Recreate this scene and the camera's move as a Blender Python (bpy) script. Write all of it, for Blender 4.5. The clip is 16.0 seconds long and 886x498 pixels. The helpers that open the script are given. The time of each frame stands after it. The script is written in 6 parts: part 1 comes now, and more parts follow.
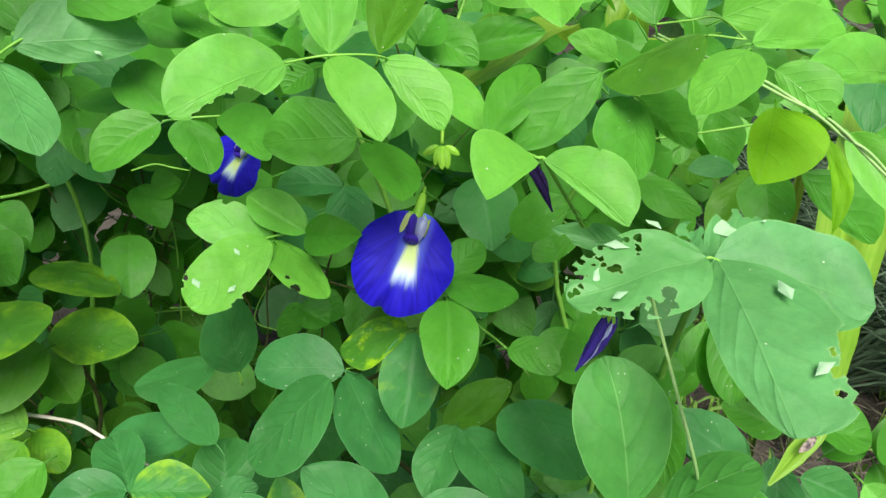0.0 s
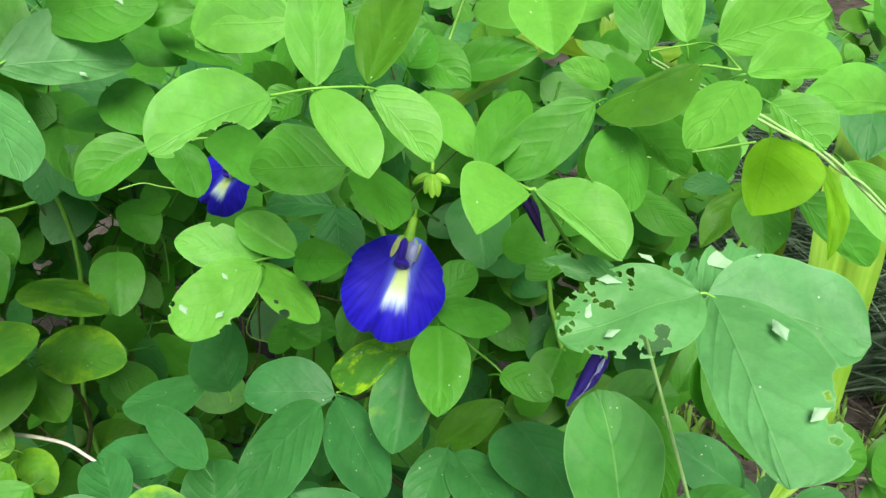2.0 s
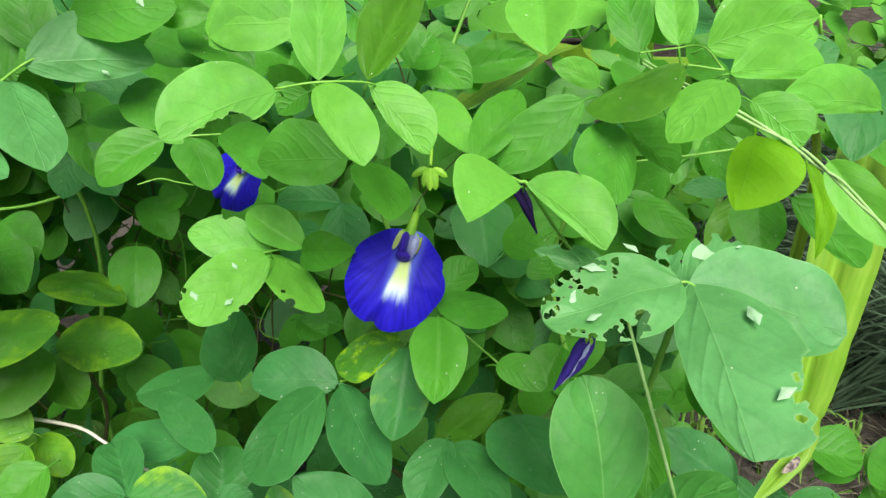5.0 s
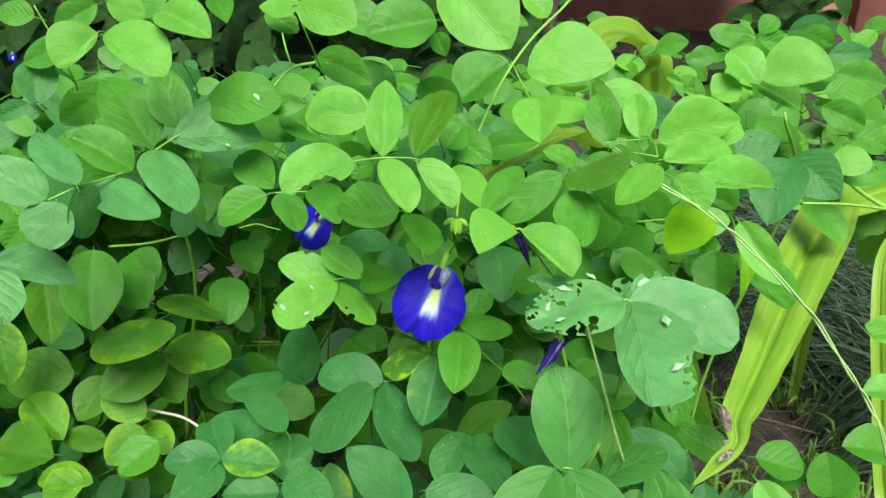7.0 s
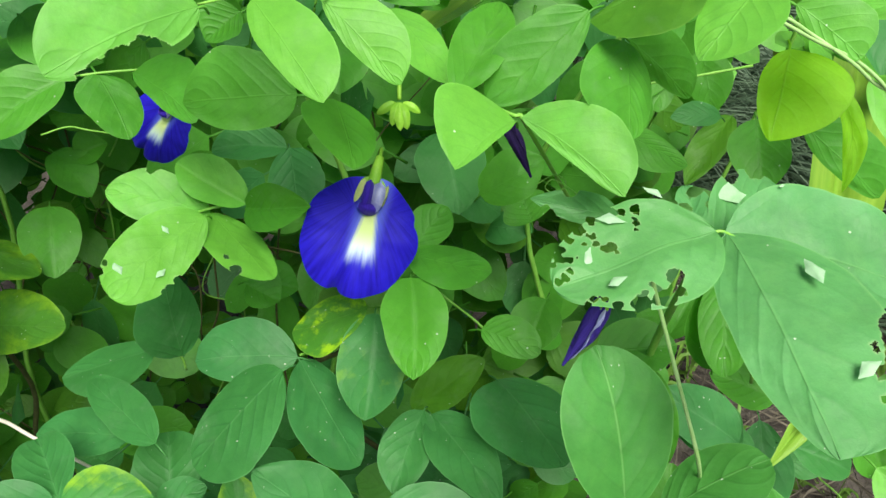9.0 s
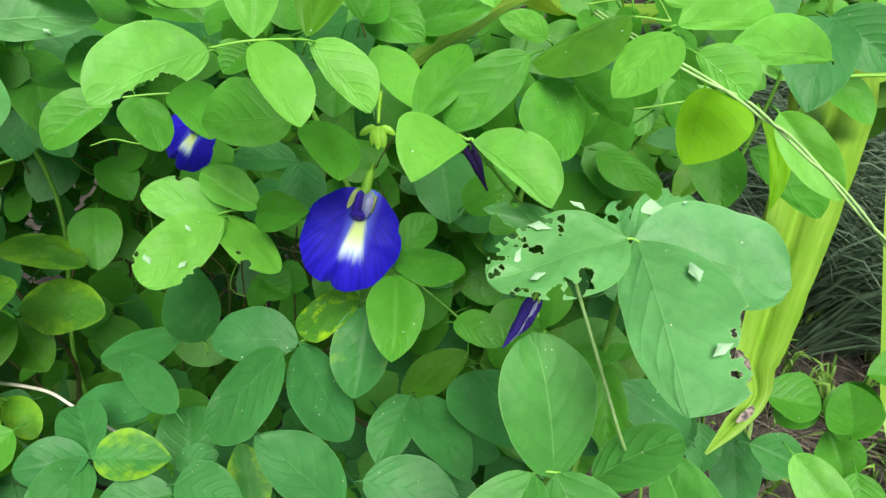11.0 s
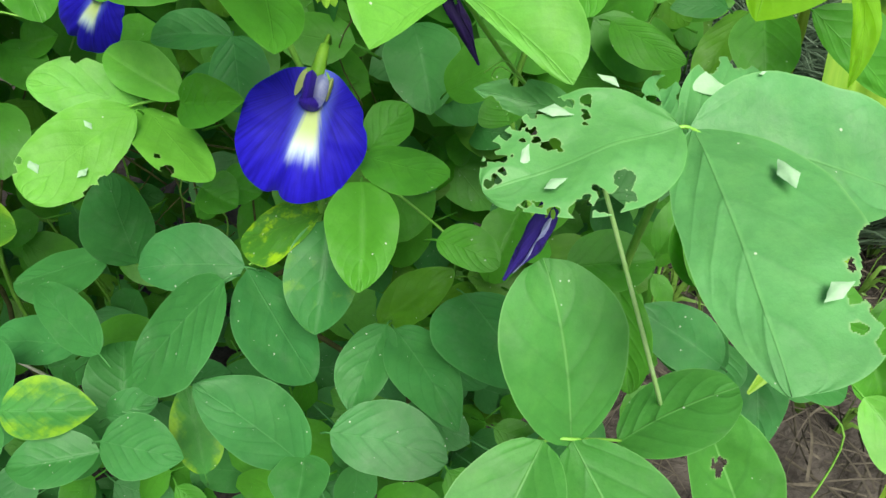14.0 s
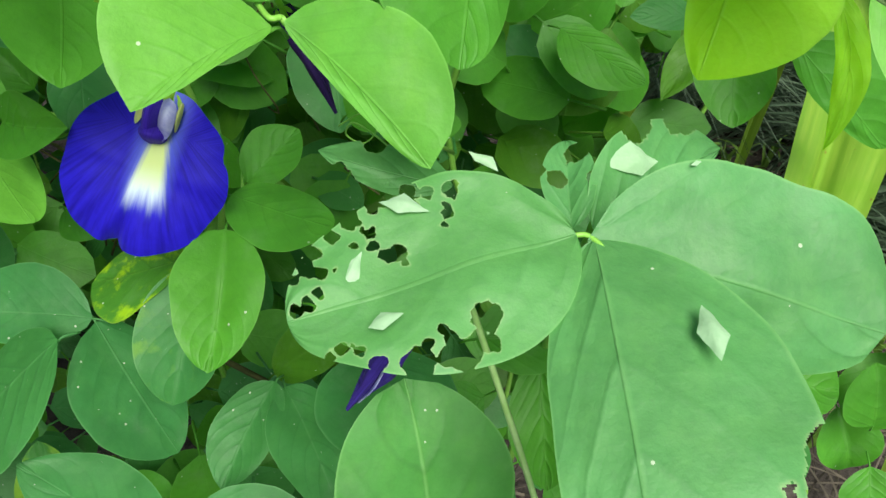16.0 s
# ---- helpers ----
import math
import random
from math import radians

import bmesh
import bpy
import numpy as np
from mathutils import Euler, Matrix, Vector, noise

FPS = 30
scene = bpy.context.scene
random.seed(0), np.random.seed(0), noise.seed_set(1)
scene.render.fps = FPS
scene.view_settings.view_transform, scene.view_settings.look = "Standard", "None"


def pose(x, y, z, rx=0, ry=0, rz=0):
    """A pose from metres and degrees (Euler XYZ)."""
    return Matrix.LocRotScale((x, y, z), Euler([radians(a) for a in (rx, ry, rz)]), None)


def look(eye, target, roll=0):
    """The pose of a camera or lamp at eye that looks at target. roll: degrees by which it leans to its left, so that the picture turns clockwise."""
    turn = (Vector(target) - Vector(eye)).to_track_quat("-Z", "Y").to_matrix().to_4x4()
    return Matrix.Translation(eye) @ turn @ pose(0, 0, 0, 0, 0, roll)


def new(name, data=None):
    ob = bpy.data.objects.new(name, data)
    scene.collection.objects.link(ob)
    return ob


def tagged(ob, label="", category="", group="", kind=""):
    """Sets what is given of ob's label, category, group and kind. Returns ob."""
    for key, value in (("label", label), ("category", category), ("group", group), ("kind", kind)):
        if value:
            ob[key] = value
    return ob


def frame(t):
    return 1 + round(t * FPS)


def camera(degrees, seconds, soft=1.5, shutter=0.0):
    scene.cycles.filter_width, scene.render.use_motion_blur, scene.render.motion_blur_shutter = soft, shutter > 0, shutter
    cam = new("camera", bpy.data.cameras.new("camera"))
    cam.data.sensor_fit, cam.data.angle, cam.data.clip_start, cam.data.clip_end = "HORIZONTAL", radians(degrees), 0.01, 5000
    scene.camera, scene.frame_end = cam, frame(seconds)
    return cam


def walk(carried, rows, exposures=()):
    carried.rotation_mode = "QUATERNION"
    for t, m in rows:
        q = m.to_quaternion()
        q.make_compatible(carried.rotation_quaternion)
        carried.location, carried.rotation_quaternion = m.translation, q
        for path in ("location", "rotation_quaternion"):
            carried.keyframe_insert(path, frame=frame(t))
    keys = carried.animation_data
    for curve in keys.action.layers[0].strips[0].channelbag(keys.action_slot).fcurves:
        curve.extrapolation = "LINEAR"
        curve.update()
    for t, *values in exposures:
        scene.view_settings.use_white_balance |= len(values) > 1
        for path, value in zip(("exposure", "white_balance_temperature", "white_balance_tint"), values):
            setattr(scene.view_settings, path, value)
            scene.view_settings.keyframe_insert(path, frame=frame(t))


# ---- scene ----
cam = camera(60.2, 16.0, soft=1.5)
PATH = [
    (0, (0.017, 0.011, 0.82), (-0.06, 1.719, -0.219), -1.8),
    (0.5, (0.018, 0.02, 0.818), (-0.046, 1.723, -0.229), -1.6),
    (1, (0.021, 0.023, 0.821), (-0.034, 1.725, -0.228), -1.4),
    (1.5, (0.018, 0.022, 0.82), (-0.041, 1.723, -0.23), -1.5),
    (2, (0.019, 0.021, 0.828), (-0.048, 1.723, -0.221), -1.6),
    (2.5, (0.021, 0.018, 0.83), (-0.053, 1.721, -0.217), -1.7),
    (3, (0.023, 0.013, 0.828), (-0.06, 1.716, -0.217), -1.9),
    (5.5, (0.029, 0.001, 0.827), (-0.109, 1.723, -0.181), -1.5),
    (6, (0.037, -0.03, 0.836), (-0.145, 1.7, -0.15), -1.4),
    (6.5, (0.062, -0.094, 0.869), (-0.211, 1.667, -0.039), -1.3),
    (7, (0.048, -0.103, 0.866), (-0.192, 1.69, 0.013), -1.2),
    (7.5, (0.014, -0.05, 0.834), (-0.113, 1.705, -0.116), -3.4),
    (8, (-0.011, -0.002, 0.809), (-0.063, 1.679, -0.274), -5.2),
    (8.5, (0.0, 0.018, 0.809), (0.01, 1.658, -0.336), -3.7),
    (9, (0.016, 0.05, 0.807), (0.033, 1.678, -0.354), -1.7),
    (9.2, (0.023, 0.051, 0.812), (0.032, 1.681, -0.347), -1.3),
    (11.3, (0.044, 0.008, 0.828), (-0.066, 1.659, -0.296), -2.7),
    (11.5, (0.045, 0.009, 0.827), (-0.075, 1.653, -0.306), -3.0),
    (12, (0.042, 0.017, 0.821), (-0.087, 1.642, -0.337), -3.3),
    (12.5, (0.045, 0.024, 0.821), (-0.076, 1.623, -0.374), -3.4),
    (13, (0.041, 0.038, 0.818), (-0.063, 1.601, -0.425), -3.5),
    (13.5, (0.041, 0.057, 0.803), (-0.035, 1.579, -0.491), -3.1),
    (14, (0.041, 0.069, 0.788), (-0.016, 1.555, -0.549), -2.7),
    (14.5, (0.048, 0.093, 0.784), (0.004, 1.549, -0.586), -1.9),
    (15, (0.06, 0.106, 0.789), (0.027, 1.548, -0.597), -0.9),
    (15.5, (0.065, 0.119, 0.783), (0.037, 1.553, -0.611), -0.2),
    (16, (0.07, 0.125, 0.776), (0.041, 1.553, -0.624), 0.3),
]
walk(cam, [(t, look(eye, target, roll)) for t, eye, target, roll in PATH], [(0.0, 0.66), (5.5, 0.64), (7.0, 0.62), (8.0, 0.71), (9.0, 0.66), (12.5, 0.63), (14.5, 0.65), (15.5, 0.50), (16.0, 0.50)])
SKY, SUN = 0.07, 4.7

# ---- light ----
world = bpy.data.worlds.new("sky")
scene.world = world
world.use_nodes = True
wn = world.node_tree
sky = wn.nodes.new("ShaderNodeTexSky")
sky.sky_type, sky.sun_disc = "NISHITA", False
sky.sun_elevation, sky.sun_rotation = radians(56), radians(164)
sky.air_density, sky.dust_density = 1.0, 3.0
back = wn.nodes["Background"]
back.inputs["Strength"].default_value = SKY
wn.links.new(sky.outputs[0], back.inputs["Color"])
sun_data = bpy.data.lights.new("sun", "SUN")
sun_data.energy, sun_data.angle, sun_data.color = SUN, radians(34), (1.0, 0.96, 0.88)
sun = new("sun", sun_data)
sun.matrix_world = look((0.45, -1.3, 3.0), (0, 0.3, 0.6))


# ---- materials ----
class Nodes:
    """A small shorthand for node trees."""

    def __init__(self, name):
        self.mat = bpy.data.materials.new(name)
        self.mat.use_nodes = True
        self.tree = self.mat.node_tree
        self.tree.nodes.clear()

    def add(self, kind, ins=None, **props):
        n = self.tree.nodes.new("ShaderNode" + kind)
        for k, v in props.items():
            setattr(n, k, v)
        for k, v in (ins or {}).items():
            if hasattr(v, "is_output"):
                self.tree.links.new(v, n.inputs[k])
            else:
                n.inputs[k].default_value = v
        return n

    def math(self, op, a, b=0.0, c=0.0, clamp=False):
        return self.add("Math", {0: a, 1: b, 2: c}, operation=op, use_clamp=clamp).outputs[0]

    def span(self, x, lo, hi):
        """0 at lo, 1 at hi, smooth between."""
        return self.add("MapRange", {0: x, 1: lo, 2: hi}, interpolation_type="SMOOTHSTEP").outputs[0]

    def mix(self, f, a, b):
        n = self.add("Mix", data_type="RGBA")
        for k, v in ((0, f), (6, a), (7, b)):
            if hasattr(v, "is_output"):
                self.tree.links.new(v, n.inputs[k])
            else:
                n.inputs[k].default_value = v if k == 0 else (*v, 1)
        return n.outputs[2]

    def noise(self, vec, scale, detail=3.0, rough=0.55):
        return self.add("TexNoise", {"Vector": vec, "Scale": scale, "Detail": detail, "Roughness": rough}).outputs[0]

    def out(self, shader):
        self.tree.links.new(shader, self.add("OutputMaterial").inputs[0])
        return self.mat


def leaf_material(name, base, vein, glow, yellow=0.0, specks=0.0, rough=0.44, gloss=0.24, rim=0.0, clear=0.34, ribs=7.0, swell=0.15, rib=0.11, depth=0.0012, low=0.42, high=0.74, groove=0.28):
    """A pinnate leaf: midrib, side veins, mottling, dust specks and yellowing, from the leaf's own u, v."""
    k = Nodes(name)
    base = (base[0] * 1.06, base[1], base[2] * 1.14)
    uv = k.add("UVMap", uv_map="leaf").outputs[0]
    sep = k.add("SeparateXYZ", {0: uv})
    u, v = sep.outputs[0], sep.outputs[1]
    place = k.add("TexCoord").outputs["Object"]
    rnd = k.add("ObjectInfo").outputs["Random"]
    isl = k.add("NewGeometry").outputs["Random Per Island"]
    both = k.math("FRACT", k.math("ADD", rnd, isl))
    au = k.math("ABSOLUTE", u)
    big = k.noise(place, 45.0, 3.0)
    fine = k.noise(place, 420.0, 4.0, 0.6)
    wob = k.math("MULTIPLY", k.math("SUBTRACT", big, 0.5), 0.16)
    midrib = k.math("SUBTRACT", 1.0, k.span(au, 0.004, 0.034))
    slope = k.math("ADD", k.math("MULTIPLY", au, 0.32), k.math("MULTIPLY", k.math("MULTIPLY", au, au), 0.14))
    phase = k.math("ADD", k.math("MULTIPLY", k.math("SUBTRACT", v, slope), k.math("MULTIPLY_ADD", rnd, 0.3 * ribs, 0.6 * ribs)), k.math("MULTIPLY", wob, 4.0))
    tri = k.math("ABSOLUTE", k.math("SUBTRACT", k.math("FRACT", phase), 0.5))
    fade = k.math("MULTIPLY", k.math("SUBTRACT", 1.0, k.math("MULTIPLY", au, 0.8)), k.math("MULTIPLY", k.span(big, 0.25, 0.6), k.math("MULTIPLY_ADD", k.math("FRACT", k.math("MULTIPLY", rnd, 7.3)), 0.5, 0.5)))
    side = k.math("MULTIPLY", k.math("SUBTRACT", 1.0, k.span(tri, 0.01, 0.11)), fade)
    puff = k.math("MULTIPLY", k.span(tri, 0.0, 0.32), fade)
    net = k.add("TexVoronoi", {"Vector": place, "Scale": 900.0}, feature="DISTANCE_TO_EDGE").outputs[0]
    netl = k.math("SUBTRACT", 1.0, k.span(net, 0.0, 0.12))
    c = k.mix(k.span(big, 0.3, 0.75), tuple(0.78 * x for x in base), tuple(min(1, 1.16 * x) for x in base))
    mott = k.noise(place, 150.0, 4.0, 0.65)
    c = k.mix(k.math("MULTIPLY", k.span(mott, 0.42, 0.72), 0.4), c, (base[0] * 1.5, base[1] * 1.22, base[2] * 1.1))
    c = k.mix(k.math("MULTIPLY", both, 0.5), c, (base[0] * 1.25, base[1] * 1.1, base[2] * 0.7))
    c = k.mix(k.math("MULTIPLY", k.span(fine, 0.42, 0.7), 0.25), c, tuple(0.6 * x for x in base))
    c = k.mix(k.math("MULTIPLY", netl, 0.14), c, tuple(0.6 * x for x in base))
    if yellow:
        blotch = k.math("ADD", k.math("MULTIPLY", k.noise(place, 170.0, 4.0, 0.7), 0.65), k.math("MULTIPLY", k.noise(place, 70.0, 2.0), 0.35))
        patch = k.span(k.math("ADD", k.math("SUBTRACT", blotch, k.math("MULTIPLY", side, 0.10)), k.math("MULTIPLY", k.math("SUBTRACT", au, 0.55), rim)), low, high)
        c = k.mix(k.math("MULTIPLY", patch, yellow), c, (0.29, 0.53, 0.012))
    c = k.mix(k.math("MULTIPLY", midrib, rib), c, vein)
    c = k.mix(k.math("MULTIPLY", side, groove), c, tuple(0.55 * x for x in base))
    nib = k.add("Attribute", attribute_name="nibble").outputs["Fac"]
    c = k.mix(k.math("MULTIPLY", nib, 0.32), c, (0.50, 0.66, 0.30))
    edge = k.span(au, 0.965, 0.995)
    c = k.mix(k.math("MULTIPLY", edge, 0.45), c, vein)
    if specks:
        vor = k.add("TexVoronoi", {"Vector": place, "Scale": 460.0, "Randomness": 1.0})
        keep = k.math("GREATER_THAN", k.add("SeparateColor", {0: vor.outputs[1]}).outputs[0], 1.0 - 0.24 * specks)
        dot = k.math("MULTIPLY", k.math("SUBTRACT", 1.0, k.math("SUBTRACT", 1.0, k.math("LESS_THAN", vor.outputs[0], k.math("MULTIPLY", k.add("SeparateColor", {0: vor.outputs[1]}).outputs[1], 0.17)))), keep)
        c = k.mix(k.math("MULTIPLY", dot, 0.62), c, (0.70, 0.80, 0.60))
        film = k.span(k.noise(place, 60.0, 5.0, 0.7), 0.5, 0.8)
        c = k.mix(k.math("MULTIPLY", film, 0.10), c, (0.45, 0.55, 0.42))
    relief = k.math("ADD", k.math("MULTIPLY", k.math("ADD", midrib, side), -0.09), k.math("ADD", k.math("MULTIPLY", puff, 1.5 * swell), k.math("MULTIPLY", big, 0.4)))
    relief = k.math("ADD", relief, k.math("MULTIPLY", fine, 0.15))
    relief = k.math("ADD", relief, k.math("MULTIPLY", mott, 0.10))
    bump = k.add("Bump", {"Height": relief, "Strength": 0.75, "Distance": depth})
    p = k.add("BsdfPrincipled", {"Base Color": c, "Roughness": k.math("ADD", rough, k.math("MULTIPLY", big, 0.14)), "Specular IOR Level": gloss, "Normal": bump.outputs[0]})
    tcol = k.mix(0.75, c, glow)
    tl = k.add("BsdfTranslucent", {"Color": tcol, "Normal": bump.outputs[0]})
    m = k.add("MixShader", {0: clear, 1: p.outputs[0], 2: tl.outputs[0]})
    return k.out(m.outputs[0])


def plain_material(name, a, b, scale=60.0, rough=0.6, bump=0.3, depth=0.001, gloss=0.35, clear=0.0, stripes=0.0):
    k = Nodes(name)
    place = k.add("TexCoord").outputs["Object"]
    n1 = k.noise(place, scale, 5.0, 0.6)
    n2 = k.noise(place, scale * 7.0, 3.0)
    rnd = k.add("ObjectInfo").outputs["Random"]
    isl = k.add("NewGeometry").outputs["Random Per Island"]
    f = k.span(k.math("ADD", k.math("MULTIPLY", n1, 0.8), k.math("MULTIPLY", n2, 0.2)), 0.32, 0.68)
    c = k.mix(f, a, b)
    c = k.mix(k.math("MULTIPLY", k.math("FRACT", k.math("ADD", rnd, isl)), 0.5), c, tuple(0.55 * x for x in a))
    h = k.math("ADD", n1, k.math("MULTIPLY", n2, 0.4))
    bp = k.add("Bump", {"Height": h, "Strength": bump, "Distance": depth})
    p = k.add("BsdfPrincipled", {"Base Color": c, "Roughness": rough, "Specular IOR Level": gloss, "Normal": bp.outputs[0]})
    if not clear:
        return k.out(p.outputs[0])
    tl = k.add("BsdfTranslucent", {"Color": c})
    return k.out(k.add("MixShader", {0: clear, 1: p.outputs[0], 2: tl.outputs[0]}).outputs[0])


LEAF = {
    "lime": leaf_material("young leaf", (0.112, 0.400, 0.042), (0.22, 0.56, 0.10), (0.20, 0.62, 0.02), gloss=0.36, rough=0.46, swell=0.06, rib=0.10, specks=0.12),
    "mid": leaf_material("green leaf", (0.062, 0.285, 0.022), (0.15, 0.42, 0.06), (0.14, 0.50, 0.008), specks=0.3, clear=0.4, gloss=0.36),
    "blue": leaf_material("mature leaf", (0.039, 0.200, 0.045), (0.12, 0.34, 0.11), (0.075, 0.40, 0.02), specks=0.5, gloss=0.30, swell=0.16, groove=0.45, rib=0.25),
    "dust": leaf_material("dusty mature leaf", (0.039, 0.200, 0.046), (0.13, 0.35, 0.12), (0.075, 0.40, 0.02), specks=1.0, gloss=0.30, swell=0.14, groove=0.5, rib=0.25),
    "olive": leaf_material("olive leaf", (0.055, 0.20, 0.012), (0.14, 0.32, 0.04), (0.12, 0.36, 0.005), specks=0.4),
    "yel": leaf_material("yellowing leaf", (0.046, 0.185, 0.016), (0.15, 0.33, 0.05), (0.14, 0.36, 0.01), yellow=0.62, rim=0.30, specks=0.8, low=0.42, high=0.86, gloss=0.25),
    "mott": leaf_material("leaf blotched with yellow", (0.050, 0.215, 0.022), (0.22, 0.40, 0.05), (0.22, 0.46, 0.01), yellow=1.0, rim=0.12, specks=0.5, gloss=0.3, low=0.48, high=0.62),
    "dmott": leaf_material("dark leaf with pale blotches", (0.040, 0.205, 0.044), (0.12, 0.32, 0.10), (0.09, 0.40, 0.02), yellow=0.26, rim=0.10, specks=1.0, gloss=0.30, low=0.52, high=0.68),
    # Base and glow raised to paint sunlight on leaflets that hang in shadow.
    "sun": leaf_material("yellow-green leaf with sunlight in its colour", (0.20, 0.56, 0.014), (0.14, 0.36, 0.02), (0.40, 0.80, 0.01), yellow=0.15, rim=0.15, rib=0.4, swell=0.05, clear=0.6),
    "yell": leaf_material("yellow-green leaf", (0.070, 0.25, 0.014), (0.20, 0.42, 0.04), (0.22, 0.48, 0.01), yellow=0.6, rim=0.28, specks=0.5, low=0.38, high=0.86),
    "yele": leaf_material("leaf with yellow rim", (0.048, 0.23, 0.042), (0.14, 0.38, 0.10), (0.12, 0.42, 0.015), yellow=0.75, rim=0.32, specks=0.6),
    "pale": leaf_material("bean leaf", (0.086, 0.318, 0.088), (0.20, 0.48, 0.15), (0.11, 0.50, 0.03), specks=0.1, gloss=0.5, rough=0.48, ribs=5.5, swell=0.15, rib=0.22, depth=0.0018, groove=0.28),
    "bean": leaf_material("broad bean leaf", (0.054, 0.245, 0.040), (0.20, 0.46, 0.13), (0.12, 0.48, 0.02), specks=0.35, gloss=0.3, rough=0.46, ribs=5.5, swell=0.18, rib=0.42, depth=0.0014, groove=0.45),
    "row": leaf_material("smooth bluish leaf", (0.078, 0.305, 0.078), (0.17, 0.42, 0.14), (0.11, 0.48, 0.03), specks=0.3, gloss=0.5, rough=0.46, swell=0.08, rib=0.1),
    "flake": plain_material("pale leaf flake", (0.33, 0.57, 0.32), (0.44, 0.68, 0.42), 200, 0.6, clear=0.25),
}


STEM = plain_material("green stem", (0.16, 0.42, 0.05), (0.24, 0.52, 0.08), 150, 0.5)
VINE_STEM = plain_material("pale twining stem", (0.30, 0.55, 0.16), (0.44, 0.66, 0.28), 220, 0.55)
WOOD = plain_material("dry twig", (0.05, 0.06, 0.014), (0.12, 0.13, 0.04), 120, 0.8, 0.6)
BARK = plain_material("grey-brown bark", (0.07, 0.055, 0.045), (0.16, 0.13, 0.10), 45, 0.9, 0.8, 0.004)
PALE_WOOD = plain_material("bleached twig", (0.55, 0.50, 0.42), (0.75, 0.72, 0.62), 120, 0.7, 0.5)
CALYX = plain_material("calyx green", (0.20, 0.48, 0.03), (0.32, 0.60, 0.06), 200, 0.5, clear=0.25)
SOIL = plain_material("dark soil", (0.034, 0.030, 0.025), (0.098, 0.088, 0.074), 22, 0.95, 1.0, 0.01, 0.1)
STRAW = plain_material("dry straw litter", (0.050, 0.044, 0.030), (0.125, 0.110, 0.078), 60, 0.85)
GRASS = plain_material("dark blade grass", (0.05, 0.095, 0.05), (0.11, 0.175, 0.10), 30, 0.6, clear=0.15)
WEED = plain_material("ground weed", (0.10, 0.24, 0.03), (0.20, 0.36, 0.06), 60, 0.55, clear=0.25)
WALL = plain_material("pink wall paint", (0.34, 0.13, 0.11), (0.46, 0.20, 0.165), 5, 0.85, 0.4, 0.004)
SHRUB = plain_material("dark shrub leaf", (0.022, 0.070, 0.016), (0.05, 0.13, 0.03), 12, 0.75, gloss=0.12, clear=0.15)
SCAR = plain_material("withered patch", (0.035, 0.028, 0.035), (0.46, 0.37, 0.32), 330, 0.8, 0.6)


def strap_material():
    """Yellow-green strap leaf with fine lengthwise ribs."""
    k = Nodes("strap leaf")
    sep = k.add("SeparateXYZ", {0: k.add("UVMap", uv_map="leaf").outputs[0]})
    u, v = sep.outputs[0], sep.outputs[1]
    lines = k.add("CombineXYZ", {0: k.math("MULTIPLY", u, 9.0), 1: k.math("MULTIPLY", v, 1.2)}).outputs[0]
    s = k.noise(lines, 1.0, 4.0, 0.6)
    place = k.add("TexCoord").outputs["Object"]
    blot = k.noise(place, 35.0, 4.0, 0.6)
    c = k.mix(k.span(s, 0.25, 0.75), (0.15, 0.33, 0.025), (0.24, 0.42, 0.042))
    c = k.mix(k.span(blot, 0.5, 0.75), c, (0.16, 0.36, 0.02))
    spot = k.span(k.noise(place, 190.0, 2.0), 0.70, 0.74)
    c = k.mix(k.math("MULTIPLY", spot, 0.7), c, (0.20, 0.10, 0.03))
    bp = k.add("Bump", {"Height": s, "Strength": 0.35, "Distance": 0.0008})
    p = k.add("BsdfPrincipled", {"Base Color": c, "Roughness": 0.45, "Normal": bp.outputs[0]})
    tl = k.add("BsdfTranslucent", {"Color": k.mix(0.6, c, (0.32, 0.54, 0.03))})
    return k.out(k.add("MixShader", {0: 0.3, 1: p.outputs[0], 2: tl.outputs[0]}).outputs[0])


STRAP = strap_material()


